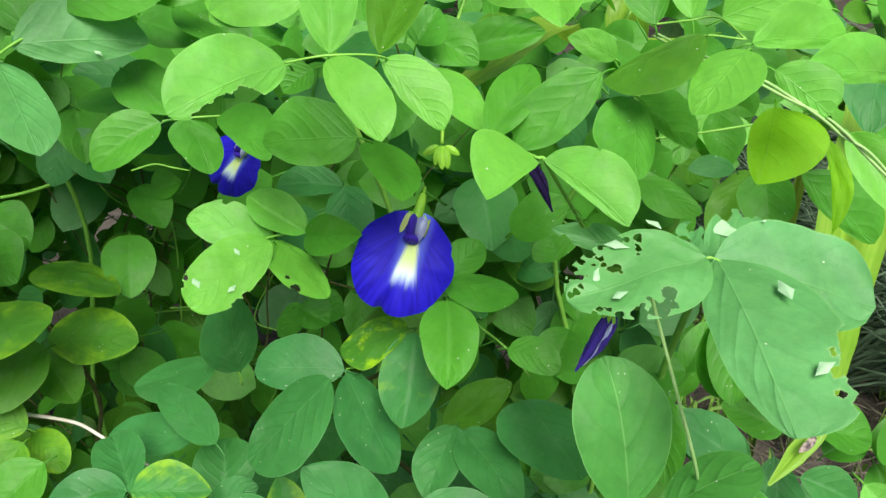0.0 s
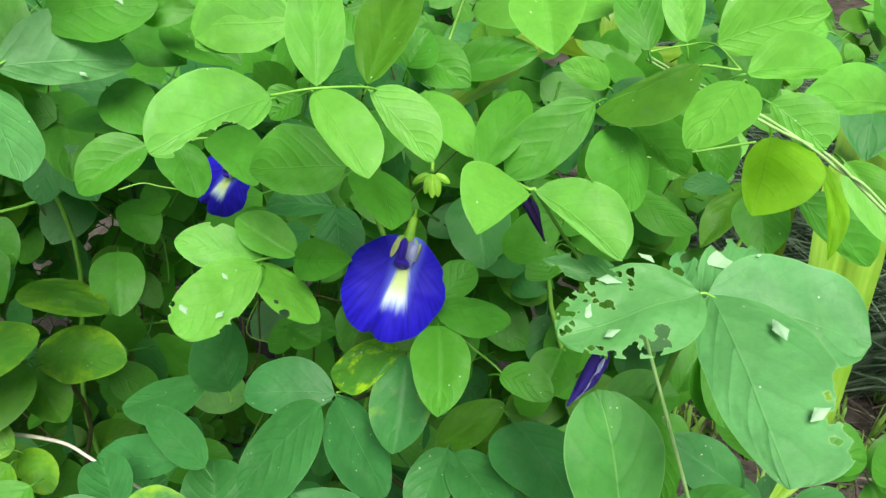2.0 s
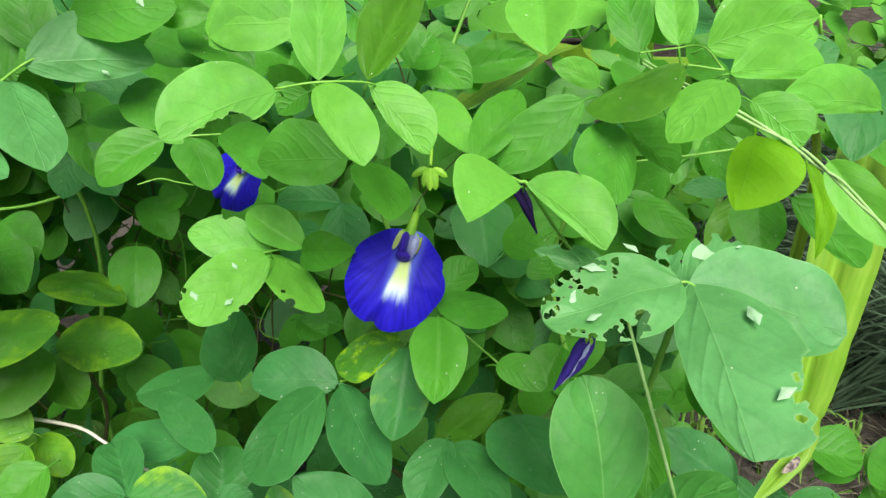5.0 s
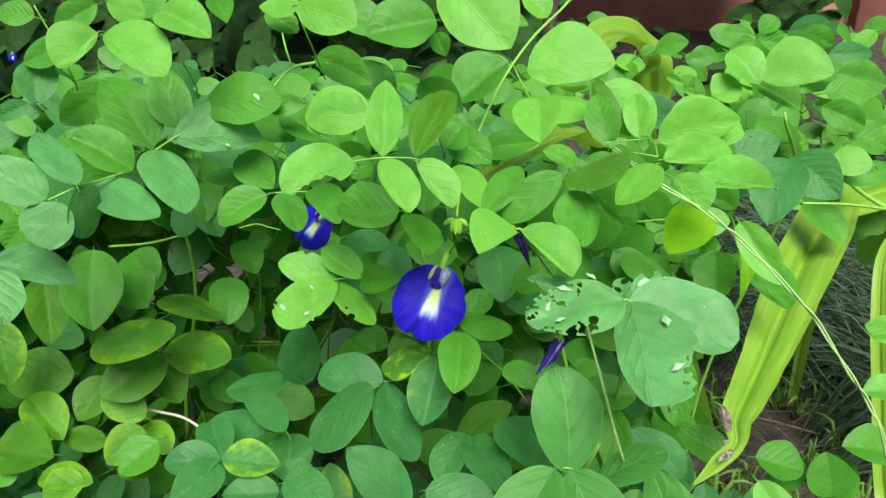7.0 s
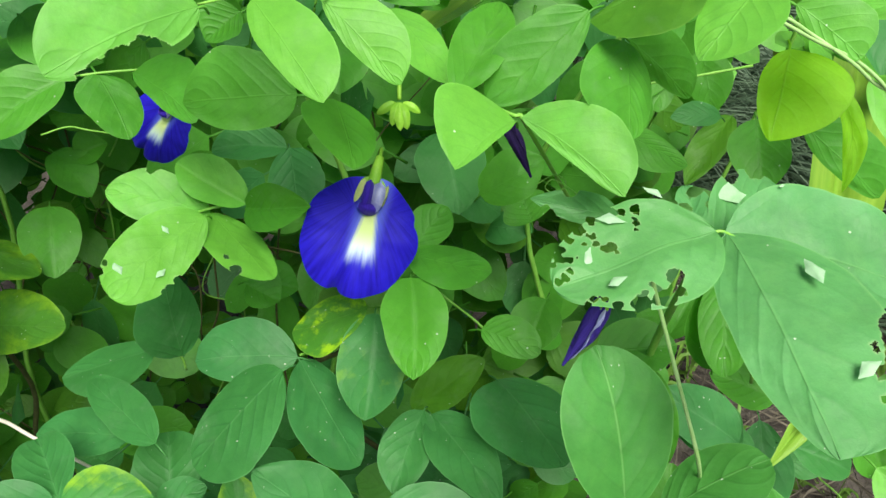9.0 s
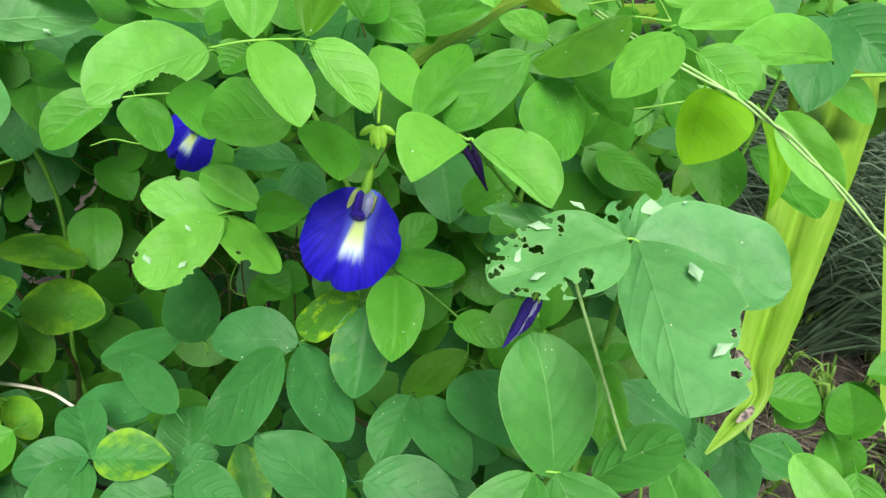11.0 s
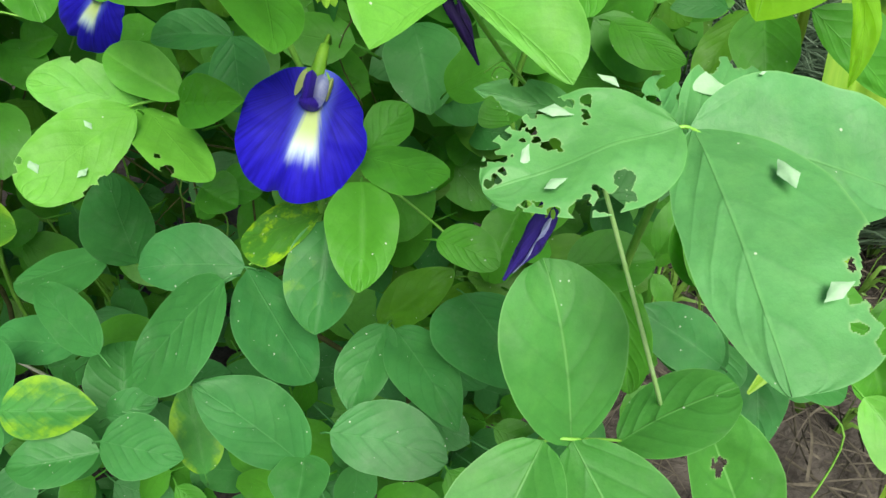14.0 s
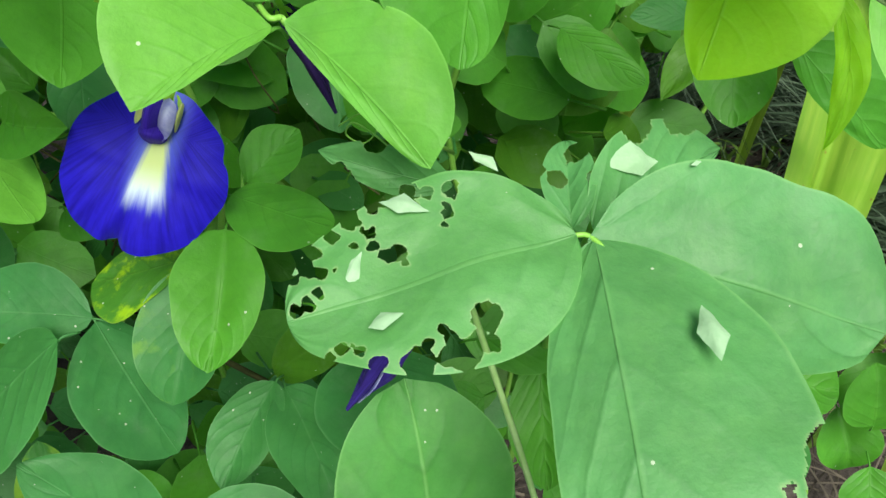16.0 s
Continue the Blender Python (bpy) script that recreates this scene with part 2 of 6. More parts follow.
def petal_material(name, blue, deep, white=True):
    """Blue petal: pale wedge below the throat, darker radiating veins."""
    k = Nodes(name)
    sep = k.add("SeparateXYZ", {0: k.add("UVMap", uv_map="leaf").outputs[0]})
    x, y = sep.outputs[0], sep.outputs[1]
    yt = k.math("SUBTRACT", 0.52, y)
    ang = k.math("DIVIDE", x, k.math("MAXIMUM", k.math("ADD", k.math("ABSOLUTE", yt), 0.25), 0.05))
    rays = k.noise(k.add("CombineXYZ", {0: k.math("MULTIPLY", ang, 9.0), 1: k.math("MULTIPLY", y, 0.7)}).outputs[0], 1.6, 4.0, 0.6)
    place = k.add("TexCoord").outputs["Object"]
    grain = k.noise(place, 300.0, 3.0)
    c = k.mix(k.span(rays, 0.25, 0.62), deep, blue)
    c = k.mix(k.math("MULTIPLY", k.span(grain, 0.4, 0.7), 0.2), c, deep)
    if white:
        ax = k.math("ABSOLUTE", k.math("SUBTRACT", x, 0.07))
        ends = k.math("ADD", yt, k.math("MULTIPLY", k.math("SUBTRACT", rays, 0.5), 0.3))
        halo = k.math("MULTIPLY", k.math("SUBTRACT", 1.0, k.span(ax, 0.10, 0.36)), k.math("SUBTRACT", 1.0, k.span(ends, 0.60, 1.10)))
        c = k.mix(k.math("MULTIPLY", halo, 0.55), c, (0.16, 0.24, 0.85))
        wide = k.math("ADD", 0.075, k.math("MULTIPLY", yt, 0.17))
        core = k.math("SUBTRACT", 1.0, k.span(k.math("SUBTRACT", k.math("ADD", ax, k.math("MULTIPLY", k.math("SUBTRACT", rays, 0.5), 0.12)), wide), -0.05, 0.07))
        core = k.math("MULTIPLY", core, k.math("SUBTRACT", 1.0, k.span(ends, 0.62, 1.02)))
        tint = k.mix(k.span(yt, 0.35, 0.85), (0.62, 0.76, 0.30), (0.72, 0.88, 0.90))
        c = k.mix(core, c, tint)
    bp = k.add("Bump", {"Height": k.math("ADD", rays, k.math("MULTIPLY", grain, 0.2)), "Strength": 0.22, "Distance": 0.0006})
    p = k.add("BsdfPrincipled", {"Base Color": c, "Roughness": 0.55, "Specular IOR Level": 0.14, "Sheen Weight": 0.04, "Normal": bp.outputs[0]})
    tl = k.add("BsdfTranslucent", {"Color": c})
    return k.out(k.add("MixShader", {0: 0.22, 1: p.outputs[0], 2: tl.outputs[0]}).outputs[0])


PETAL = petal_material("blue petal", (0.017, 0.010, 0.50), (0.008, 0.004, 0.24))
WING = petal_material("violet wing petal", (0.05, 0.022, 0.42), (0.02, 0.008, 0.20), white=False)
WILTED = petal_material("wilted violet petal", (0.040, 0.024, 0.24), (0.010, 0.005, 0.06), white=False)
WITHERED = petal_material("dried dark petal", (0.030, 0.014, 0.10), (0.008, 0.004, 0.03), white=False)
KEEL = plain_material("pale keel petal", (0.22, 0.24, 0.60), (0.50, 0.54, 0.72), 160, 0.5, clear=0.2)
CLAW = plain_material("yellow petal claw", (0.45, 0.55, 0.16), (0.58, 0.66, 0.28), 160, 0.5, clear=0.2)


# ---- shapes ----
def part(name, bm, material, parent=None, label=""):
    me = bpy.data.meshes.new(name)
    bm.to_mesh(me)
    bm.free()
    for p in me.polygons:
        p.use_smooth = True
    me.materials.append(material)
    ob = new(name, me)
    if parent:
        ob.parent = parent
    return tagged(ob, label=label)


def unit(v):
    return Vector(v).normalized()


def spline(points, steps=6):
    """A smooth line through the points."""
    P = [Vector(p) for p in points]
    P = [2 * P[0] - P[1]] + P + [2 * P[-1] - P[-2]]
    line = []
    for i in range(1, len(P) - 2):
        a, b, c, d = P[i - 1:i + 3]
        for s in range(steps):
            t = s / steps
            line.append(0.5 * (2 * b + (c - a) * t + (2 * a - 5 * b + 4 * c - d) * t * t + (3 * b - a - 3 * c + d) * t ** 3))
    return line + [P[-2]]


def add_tube(bm, line, r0, r1, sides=6):
    """A tapering round stalk along a line of points."""
    ring = None
    side = Vector((0.31, 0.17, 0.93))
    for i, p in enumerate(line):
        d = (line[min(i + 1, len(line) - 1)] - line[max(i - 1, 0)]).normalized()
        x = d.cross(side).normalized()
        y = d.cross(x)
        r = r0 + (r1 - r0) * i / max(1, len(line) - 1)
        now = [bm.verts.new(p + r * (x * math.cos(a) + y * math.sin(a))) for a in (2 * math.pi * j / sides for j in range(sides))]
        if ring:
            for j in range(sides):
                bm.faces.new((ring[j], ring[(j + 1) % sides], now[(j + 1) % sides], now[j]))
        else:
            bm.faces.new(now[::-1])
        ring = now
    bm.faces.new(ring)


def stalk(parent, points, r0, r1=None, material=None, name="stem", label="", steps=6):
    bm = bmesh.new()
    add_tube(bm, spline(points, steps), r0, r0 if r1 is None else r1)
    return part(name, bm, material or STEM, parent, label)


def outline(v, peak=0.46, acute=0.65, basal=0.52):
    """Half-width of an ovate leaflet along its length, 0 to 1: rounded at the base, more pointed at the tip the larger acute is."""
    v = max(0.0, min(1.0, v))
    if v < peak:
        return (1 - ((peak - v) / peak) ** 2) ** basal
    return (1 - ((v - peak) / (1 - peak)) ** 2) ** acute


def both(x):
    """A value for each half of a blade."""
    return x if isinstance(x, tuple) else (x, x)


def add_leaf(bm, base, tip, face, left, right, rng, arch=0.0, fold=8.0, nv=16, nu=4, bites=(), peak=0.46, acute=0.65, basal=0.52, ripple=1.0, sway=None):
    """A leaf blade from base to tip that faces along face; left and right are its visible half-widths."""
    uvl = bm.loops.layers.uv.get("leaf") or bm.loops.layers.uv.new("leaf")
    base, tip, face = Vector(base), Vector(tip), Vector(face)
    ax = tip - base
    L = ax.length
    ax = ax / L
    n = (face - ax * face.dot(ax)).normalized()
    side = n.cross(ax)
    W = max(left, right)
    seed = Vector((rng.random() * 50, rng.random() * 50, rng.random() * 50))
    bend, wide = [], []
    for half in (left, right):
        a = math.acos(max(0.55, min(1.0, half / W)))
        a = -0.4 * a if a > 0.5 else radians(fold)
        bend.append(a)
        wide.append(half / math.cos(a))
    curl = rng.uniform(0.03, 0.15)
    sway = rng.uniform(-0.03, 0.03) if sway is None else sway
    shapes = list(zip(both(peak), both(acute), both(basal)))
    grid = {}
    for i in range(nv + 1):
        v = i / nv
        fs = [outline(v, *shape) for shape in shapes]
        f = sum(fs) / 2
        mid = base + ax * (L * v) + n * (arch * L * 4 * v * (1 - v)) + side * (sway * L * 4 * v * (1 - v))
        for j in range(-nu, nu + 1):
            if (i == 0 or i == nv) and j:
                continue
            u = j / nu
            h = 0 if j >= 0 else 1
            x = abs(u) * wide[h] * fs[h] * (1 + 0.10 * noise.noise(seed + Vector((9.0 if j > 0 else 0.0, v * 2.6, 0))) + 0.02 * noise.noise(seed + Vector((u * 2, v * 9, 0))))
            lift = x * math.sin(bend[h]) - curl * x * x / W
            lift += ripple * 0.022 * L * noise.noise(seed + Vector((u * 1.6, v * 3.2, 3.0))) * f
            lift += ripple * 0.010 * L * noise.noise(seed + Vector((u * 3, v * 9, 7.0))) * abs(u)
            grid[i, j] = (mid + side * ((1 if j >= 0 else -1) * x * math.cos(bend[h])) + n * lift, u, v, (1 if j >= 0 else -1) * x * math.cos(bend[h]) / L)
    cut = {}
    if bites:
        for key, (p, u, v, s) in grid.items():
            wobble = (0.010 if len(bites) > 8 else 0.007 if len(bites) == 1 else 0.022) * noise.noise(seed + Vector((s * 16, v * 16, 1))) + 0.012 * noise.noise(seed + Vector((s * 45, v * 45, 5)))
            cut[key] = min(math.hypot(v - bv, s - bs) - br for bv, bs, br in bites) + wobble
    verts = {}
    rimmed = bm.verts.layers.float.get("nibble") or bm.verts.layers.float.new("nibble")

    def vert(key):
        if key[0] in (0, nv):
            key = (key[0], 0)
        if key not in verts:
            verts[key] = bm.verts.new(grid[key][0])
            if bites:
                verts[key][rimmed] = max(0.0, min(1.0, 1.0 - cut[key] / 0.006))
        return verts[key], grid[key]

    for i in range(nv):
        for j in range(-nu, nu):
            keys = [(i, j), (i, j + 1), (i + 1, j + 1), (i + 1, j)]
            if bites and sum(cut.get((k[0], 0) if k[0] in (0, nv) else k, 1) for k in keys) < 0:
                continue
            got, seen = [], set()
            for k in keys:
                b, g = vert(k)
                if b not in seen:
                    seen.add(b)
                    got.append((b, g))
            if len(got) < 3:
                continue
            try:
                fc = bm.faces.new([g[0] for g in got])
            except ValueError:
                continue
            for lp, (b, g) in zip(fc.loops, got):
                lp[uvl].uv = (g[1], g[2])
    return n, ax, L


serial = [0]


def leaflet(vine, base, tip, face, left, right, kind="mid", bites=(), name="leaflet", arch=None, stem=True, fold=None, peak=None, acute=None, basal=None, label="", ripple=1.0, sway=None):
    """One leaflet with its short stalk, as a part of its vine."""
    serial[0] += 1
    rng = random.Random(serial[0] * 7 + 3)
    fold = rng.uniform(16, 34) if fold is None else fold
    acute = acute or rng.uniform(0.62, 0.92)
    basal = basal or rng.uniform(0.52, 0.64)
    peak = peak or rng.uniform(0.40, 0.52)
    bm = bmesh.new()
    nv, nu = (280, 120) if len(bites) > 8 else (190, 80) if len(bites) > 3 else (96, 40) if bites else (28, 7)
    n, ax, L = add_leaf(bm, base, tip, face, left, right, rng, rng.uniform(0.01, 0.07) if arch is None else arch, fold, nv, nu, bites, peak, acute, basal, ripple, sway)
    if stem:
        b = Vector(base)
        back_to = b - ax * rng.uniform(0.003, 0.006) - n * rng.uniform(0.003, 0.006)
        add_tube(bm, spline([b + ax * 0.001 - n * 0.0008, b - ax * 0.0015 - n * 0.0012, back_to], 3), 0.0004, 0.0004, 5)
    bmesh.ops.recalc_face_normals(bm, faces=[])
    return part(name, bm, LEAF[kind], vine, label)


def thing(name, at, label, category, group=""):
    ob = new(name)
    ob.location = at
    ob.empty_display_size = 0.02
    bpy.context.view_layer.update()
    return tagged(ob, label, category, group)


def adopt(ob):
    """Shift the parts so that they keep their world place under an empty that stands at its base."""
    at = ob.location.copy()
    for c in ob.children:
        c.matrix_parent_inverse = Matrix.Translation(-at)

# ---- ground, wall ----
def ground():
    bm = bmesh.new()
    rng = random.Random(4)
    xs = [-40, -12, -4] + [-1.6 + 0.08 * i for i in range(48)] + [4, 12, 40]
    ys = [-30, -8, -2] + [-0.8 + 0.08 * i for i in range(50)] + [5, 9, 20, 60]
    rows = []
    for y in ys:
        rows.append([bm.verts.new((x, y, 0.012 * noise.noise(Vector((x * 3, y * 3, 0))) + 0.008 * noise.noise(Vector((x * 11, y * 11, 4))))) for x in xs])
    for a, b in zip(rows, rows[1:]):
        for i in range(len(xs) - 1):
            bm.faces.new((a[i], a[i + 1], b[i + 1], b[i]))
    tagged(part("ground", bm, SOIL), "dark brown soil strewn with dry litter", "soil", kind="structure")


ground()


def box(bm, x0, x1, y0, y1, z0, z1):
    m = Matrix.Translation(((x0 + x1) / 2, (y0 + y1) / 2, (z0 + z1) / 2)) @ Matrix.Diagonal((x1 - x0, y1 - y0, z1 - z0, 1))
    bmesh.ops.create_cube(bm, size=1, matrix=m)


bm = bmesh.new()
box(bm, -9, 9, 5.2, 5.4, -0.05, 2.4)
box(bm, -9, 9, 5.14, 5.2, -0.05, 0.22)
for px in (-4.3, -1.2, 1.95, 5.0):
    box(bm, px, px + 0.34, 5.02, 5.14, -0.05, 2.5)
bmesh.ops.bevel(bm, geom=bm.edges[:], offset=0.01, segments=1, affect="EDGES")
tagged(part("wall_north", bm, WALL), "faded pink painted garden wall with piers", "wall", kind="structure")


def strip(bm, line, width, rng, twist=0.6):
    """A thin tapering blade along a line."""
    a = None
    up = Vector((rng.uniform(-1, 1), rng.uniform(-1, 1), rng.uniform(-0.3, 1))).normalized()
    for i, p in enumerate(line):
        d = (line[min(i + 1, len(line) - 1)] - line[max(i - 1, 0)]).normalized()
        s = d.cross(up).normalized()
        w = width * (1 - (i / (len(line) - 1)) ** 2) + 0.0002
        b = (bm.verts.new(p - s * w), bm.verts.new(p + up * w * 0.35), bm.verts.new(p + s * w))
        if a:
            bm.faces.new((a[0], a[1], b[1], b[0]))
            bm.faces.new((a[1], a[2], b[2], b[1]))
        a = b


def litter():
    rng = random.Random(11)
    bm = bmesh.new()
    for i in range(2200):
        x, y = (rng.uniform(0.1, 0.9), rng.uniform(0.3, 1.1)) if i % 2 else (rng.uniform(-0.6, 1.6), rng.uniform(0.2, 2.2))
        a = rng.uniform(0, 6.28)
        l = rng.uniform(0.03, 0.16)
        d = Vector((math.cos(a), math.sin(a), rng.uniform(-0.05, 0.15))) * l
        p = Vector((x, y, rng.uniform(0.012, 0.03)))
        q = p + d * 0.5 + Vector((rng.uniform(-0.01, 0.01), rng.uniform(-0.01, 0.01), 0.008))
        strip(bm, spline([p, q, p + d], 3), rng.uniform(0.0006, 0.0018), rng)
    tagged(part("litter", bm, STRAW), "dry straw and twig litter on soil", "litter", kind="stuff")


litter()


def grass():
    rng = random.Random(12)
    bm = bmesh.new()
    for i in range(1500):
        x, y = rng.uniform(0.34, 1.6), rng.uniform(0.9, 2.5)
        if ((x - 0.95) / 0.66) ** 2 + ((y - 1.66) / 0.86) ** 2 > 1.0 + 0.5 * noise.noise(Vector((x * 4, y * 4, 2))):
            continue
        lean = Vector((rng.uniform(0.3, 1.3), rng.uniform(-1.0, -0.2), 0))
        for j in range(12):
            h = rng.uniform(0.08, 0.19)
            a = rng.uniform(0, 6.28)
            out = Vector((math.cos(a), math.sin(a), 0)) * rng.uniform(0.01, 0.07) + lean * 0.2
            p = Vector((x + rng.uniform(-0.02, 0.02), y + rng.uniform(-0.02, 0.02), 0.0))
            strip(bm, spline([p, p + out * 0.35 + Vector((0, 0, h * 0.8)), p + out * 0.8 + Vector((0, 0, h)), p + out * 1.4 + Vector((0, 0, h * 0.55))], 2), rng.uniform(0.0013, 0.0022), rng)
    tagged(part("grass", bm, GRASS), "dark tufts of narrow blade grass", "grass", kind="stuff")
    bm = bmesh.new()
    for i in range(150):
        x, y = rng.uniform(0.3, 1.0), rng.uniform(0.6, 1.15)
        for j in range(6):
            a = rng.uniform(0, 6.28)
            out = Vector((math.cos(a), math.sin(a), 0)) * rng.uniform(0.01, 0.05)
            p = Vector((x, y, 0.0))
            h = rng.uniform(0.02, 0.07)
            strip(bm, spline([p, p + out * 0.5 + Vector((0, 0, h)), p + out * 1.3 + Vector((0, 0, h * 0.9))], 2), rng.uniform(0.002, 0.004), rng)
    tagged(part("weed", bm, WEED), "low green weeds on soil", "weeds", kind="stuff")


grass()


def shrubs():
    rng = random.Random(13)
    bm = bmesh.new()
    bm.loops.layers.uv.new("leaf")
    for i in range(6500):
        x, y, z = rng.uniform(-4.5, 3.2), rng.uniform(1.7, 4.9), rng.uniform(0.0, 1.5) * rng.random() ** 0.4
        if -0.02 < x < 0.08 + 0.24 * y and z > 0.02 or x > 0.33 * y + 0.1 or x > 0.45 and y < 2.4 or -0.62 < x / y < -0.53 and z > 0.3:
            continue
        d = Vector((rng.uniform(-1, 1), rng.uniform(-1, 0.4), rng.uniform(-0.8, 0.6))).normalized()
        l = rng.uniform(0.10, 0.26)
        b = Vector((x, y, z + 0.05))
        f = Vector((rng.uniform(-0.5, 0.5), -0.6, 0.9))
        add_leaf(bm, b, b + d * l, f, l * 0.22, l * 0.22, rng, 0.1, 8, 6, 2)
    # Added overhanging crowns, above the view, only to cast shade on the wall.
    for i in range(1500):
        b = Vector((rng.uniform(-0.5, 1.55), rng.uniform(3.7, 4.95), rng.uniform(1.15, 2.3)))
        d = Vector((rng.uniform(-1, 1), rng.uniform(-1, 0.4), rng.uniform(-0.8, 0.4))).normalized()
        l = rng.uniform(0.12, 0.26)
        add_leaf(bm, b, b + d * l, Vector((rng.uniform(-0.5, 0.5), -0.6, 0.9)), l * 0.24, l * 0.24, rng, 0.1, 8, 6, 2)
    tagged(part("shrub", bm, SHRUB), "dark leafy shrubs in front of a wall, with unseen crowns added to shade it", "shrub", kind="stuff")


shrubs()


def tree_behind():
    """A slender trunk between the vines and the wall, with two bare limbs."""
    ob = thing("tree", (0.06, 2.3, 0.0), "slender grey-brown tree trunk behind the vines", "tree")
    stalk(ob, [(0.06, 2.3, -0.02), (0.05, 2.31, 0.25), (0.075, 2.3, 0.6), (0.12, 2.33, 1.0), (0.11, 2.36, 1.5), (0.16, 2.4, 2.1)], 0.026, 0.014, BARK, "trunk")
    stalk(ob, [(0.078, 2.3, 0.62), (0.16, 2.26, 0.8), (0.22, 2.24, 1.1), (0.30, 2.25, 1.5)], 0.010, 0.004, BARK, "limb")
    stalk(ob, [(0.115, 2.33, 1.0), (0.03, 2.30, 1.25), (-0.06, 2.32, 1.7)], 0.009, 0.004, BARK, "limb")
    adopt(ob)


tree_behind()

# ---- vines: the leaflets that can be told apart ----
MAIN = thing("butterfly_pea_vine", (-0.05, 0.42, 0.0), "green butterfly pea vine with ovate leaflets, some chewed", "vine")
LEFT = thing("butterfly_pea_vine", (-0.26, 0.45, 0.0), "butterfly pea vine with smooth green leaflets in rows", "vine")
YELLOW = thing("butterfly_pea_vine", (-0.24, 0.42, 0.0), "low butterfly pea vine with yellowing mottled leaflets", "vine")
UPPER = thing("butterfly_pea_vine", (0.10, 0.45, 0.0), "bright lime butterfly pea vine with a twining stem", "vine")
FAR = thing("butterfly_pea_vine", (0.24, 0.62, 0.0), "butterfly pea vine tips with small rounded leaflets", "vine")
LOW = thing("butterfly_pea_vine", (-0.02, 0.40, 0.0), "low butterfly pea vine with dusty bluish-green leaflets", "vine")
BEAN = thing("bean_plant", (0.10, 0.32, 0.0), "bean plant with large pale leaflets, insect-chewed", "bean plant")
BEAN_LOW = thing("bean_plant", (0.09, 0.28, 0.0), "bean plant with broad green leaflets in threes", "bean plant")
SIDE = thing("bean_plant", (0.22, 0.34, 0.0), "low bean plant growing over bare soil", "bean plant")
# stems and leaf stalks
TOP_LEAF = stalk(MAIN, [(-0.0386, 0.2332, 0.7503), (-0.0250, 0.2323, 0.7526), (-0.0109, 0.2446, 0.7482), (-0.0079, 0.2657, 0.7370)], 0.00038, 0.00038, STEM, "leaf_stalk")
PAIR_LEAF = stalk(MAIN, [(-0.1126, 0.3092, 0.7025), (-0.1014, 0.3124, 0.7026), (-0.0899, 0.3163, 0.7017)], 0.00048, 0.00048, STEM, "leaf_stalk")
ARROW_LEAF = stalk(UPPER, [(0.0316, 0.2574, 0.7116), (0.0381, 0.2424, 0.7144), (0.0404, 0.2425, 0.7142)], 0.00056, 0.00056, STEM, "leaf_stalk")
stalk(UPPER, [(0.0404, 0.2425, 0.7142), (0.0526, 0.2542, 0.6895), (0.0692, 0.2899, 0.6506)], 0.00064, 0.00064, STEM, "stem")
stalk(UPPER, [(0.1003, 0.3693, 0.6647), (0.1307, 0.3730, 0.6667), (0.1626, 0.3773, 0.6698)], 0.00064, 0.00064, STEM, "stem")
stalk(UPPER, [(0.0787, 0.2652, 0.7341), (0.0902, 0.2623, 0.7471), (0.1045, 0.2560, 0.7481)], 0.00044, 0.00044, STEM, "stem")
stalk(UPPER, [(0.1045, 0.2560, 0.7481), (0.1064, 0.2914, 0.7457), (0.0982, 0.3004, 0.7426), (0.0814, 0.2789, 0.7473)], 0.00036, 0.00036, STEM, "stem")
stalk(LEFT, [(-0.2778, 0.3938, 0.6215), (-0.2446, 0.3886, 0.6276), (-0.2191, 0.3840, 0.6357), (-0.1971, 0.3801, 0.6457)], 0.00096, 0.00096, STEM, "stem")
stalk(LEFT, [(-0.1807, 0.3090, 0.7271), (-0.1668, 0.3104, 0.7355), (-0.1618, 0.3220, 0.7370)], 0.00056, 0.00056, STEM, "stem")
stalk(YELLOW, [(-0.2340, 0.3158, 0.5311), (-0.2118, 0.3120, 0.5312), (-0.1922, 0.3039, 0.5344), (-0.1745, 0.2937, 0.5340), (-0.1486, 0.2868, 0.5187), (-0.1402, 0.2900, 0.5035)], 0.00112, 0.00072, PALE_WOOD, "dry_twig")
DUSTY_LEAF = stalk(LOW, [(-0.0417, 0.2816, 0.5909), (-0.0330, 0.2902, 0.5869), (-0.0148, 0.3020, 0.5850)], 0.00056, 0.00056, STEM, "leaf_stalk")
CHEWED_LEAF = stalk(MAIN, [(-0.0782, 0.3018, 0.6480), (-0.0705, 0.3017, 0.6507), (-0.0568, 0.3085, 0.6488), (-0.0466, 0.3158, 0.6422)], 0.00056, 0.00056, STEM, "leaf_stalk")
stalk(LOW, [(-0.1208, 0.3237, 0.5584), (-0.1098, 0.3241, 0.5537), (-0.1097, 0.3265, 0.5422)], 0.00056, 0.00056, STEM, "stem")
stalk(MAIN, [(0.0071, 0.2836, 0.6288), (0.0070, 0.2947, 0.6281), (0.0023, 0.3149, 0.6243)], 0.00048, 0.00048, STEM, "stem")
stalk(MAIN, [(0.0099, 0.3218, 0.5958), (0.0217, 0.3174, 0.5867), (0.0333, 0.3052, 0.5839), (0.0453, 0.3065, 0.5648)], 0.00056, 0.00056, STEM, "stem")
stalk(BEAN_LOW, [(0.0725, 0.2082, 0.6830), (0.0742, 0.2078, 0.6772), (0.0826, 0.2014, 0.6505), (0.0908, 0.1951, 0.6239), (0.0985, 0.2050, 0.5980)], 0.0006, 0.0007, VINE_STEM, "stem")
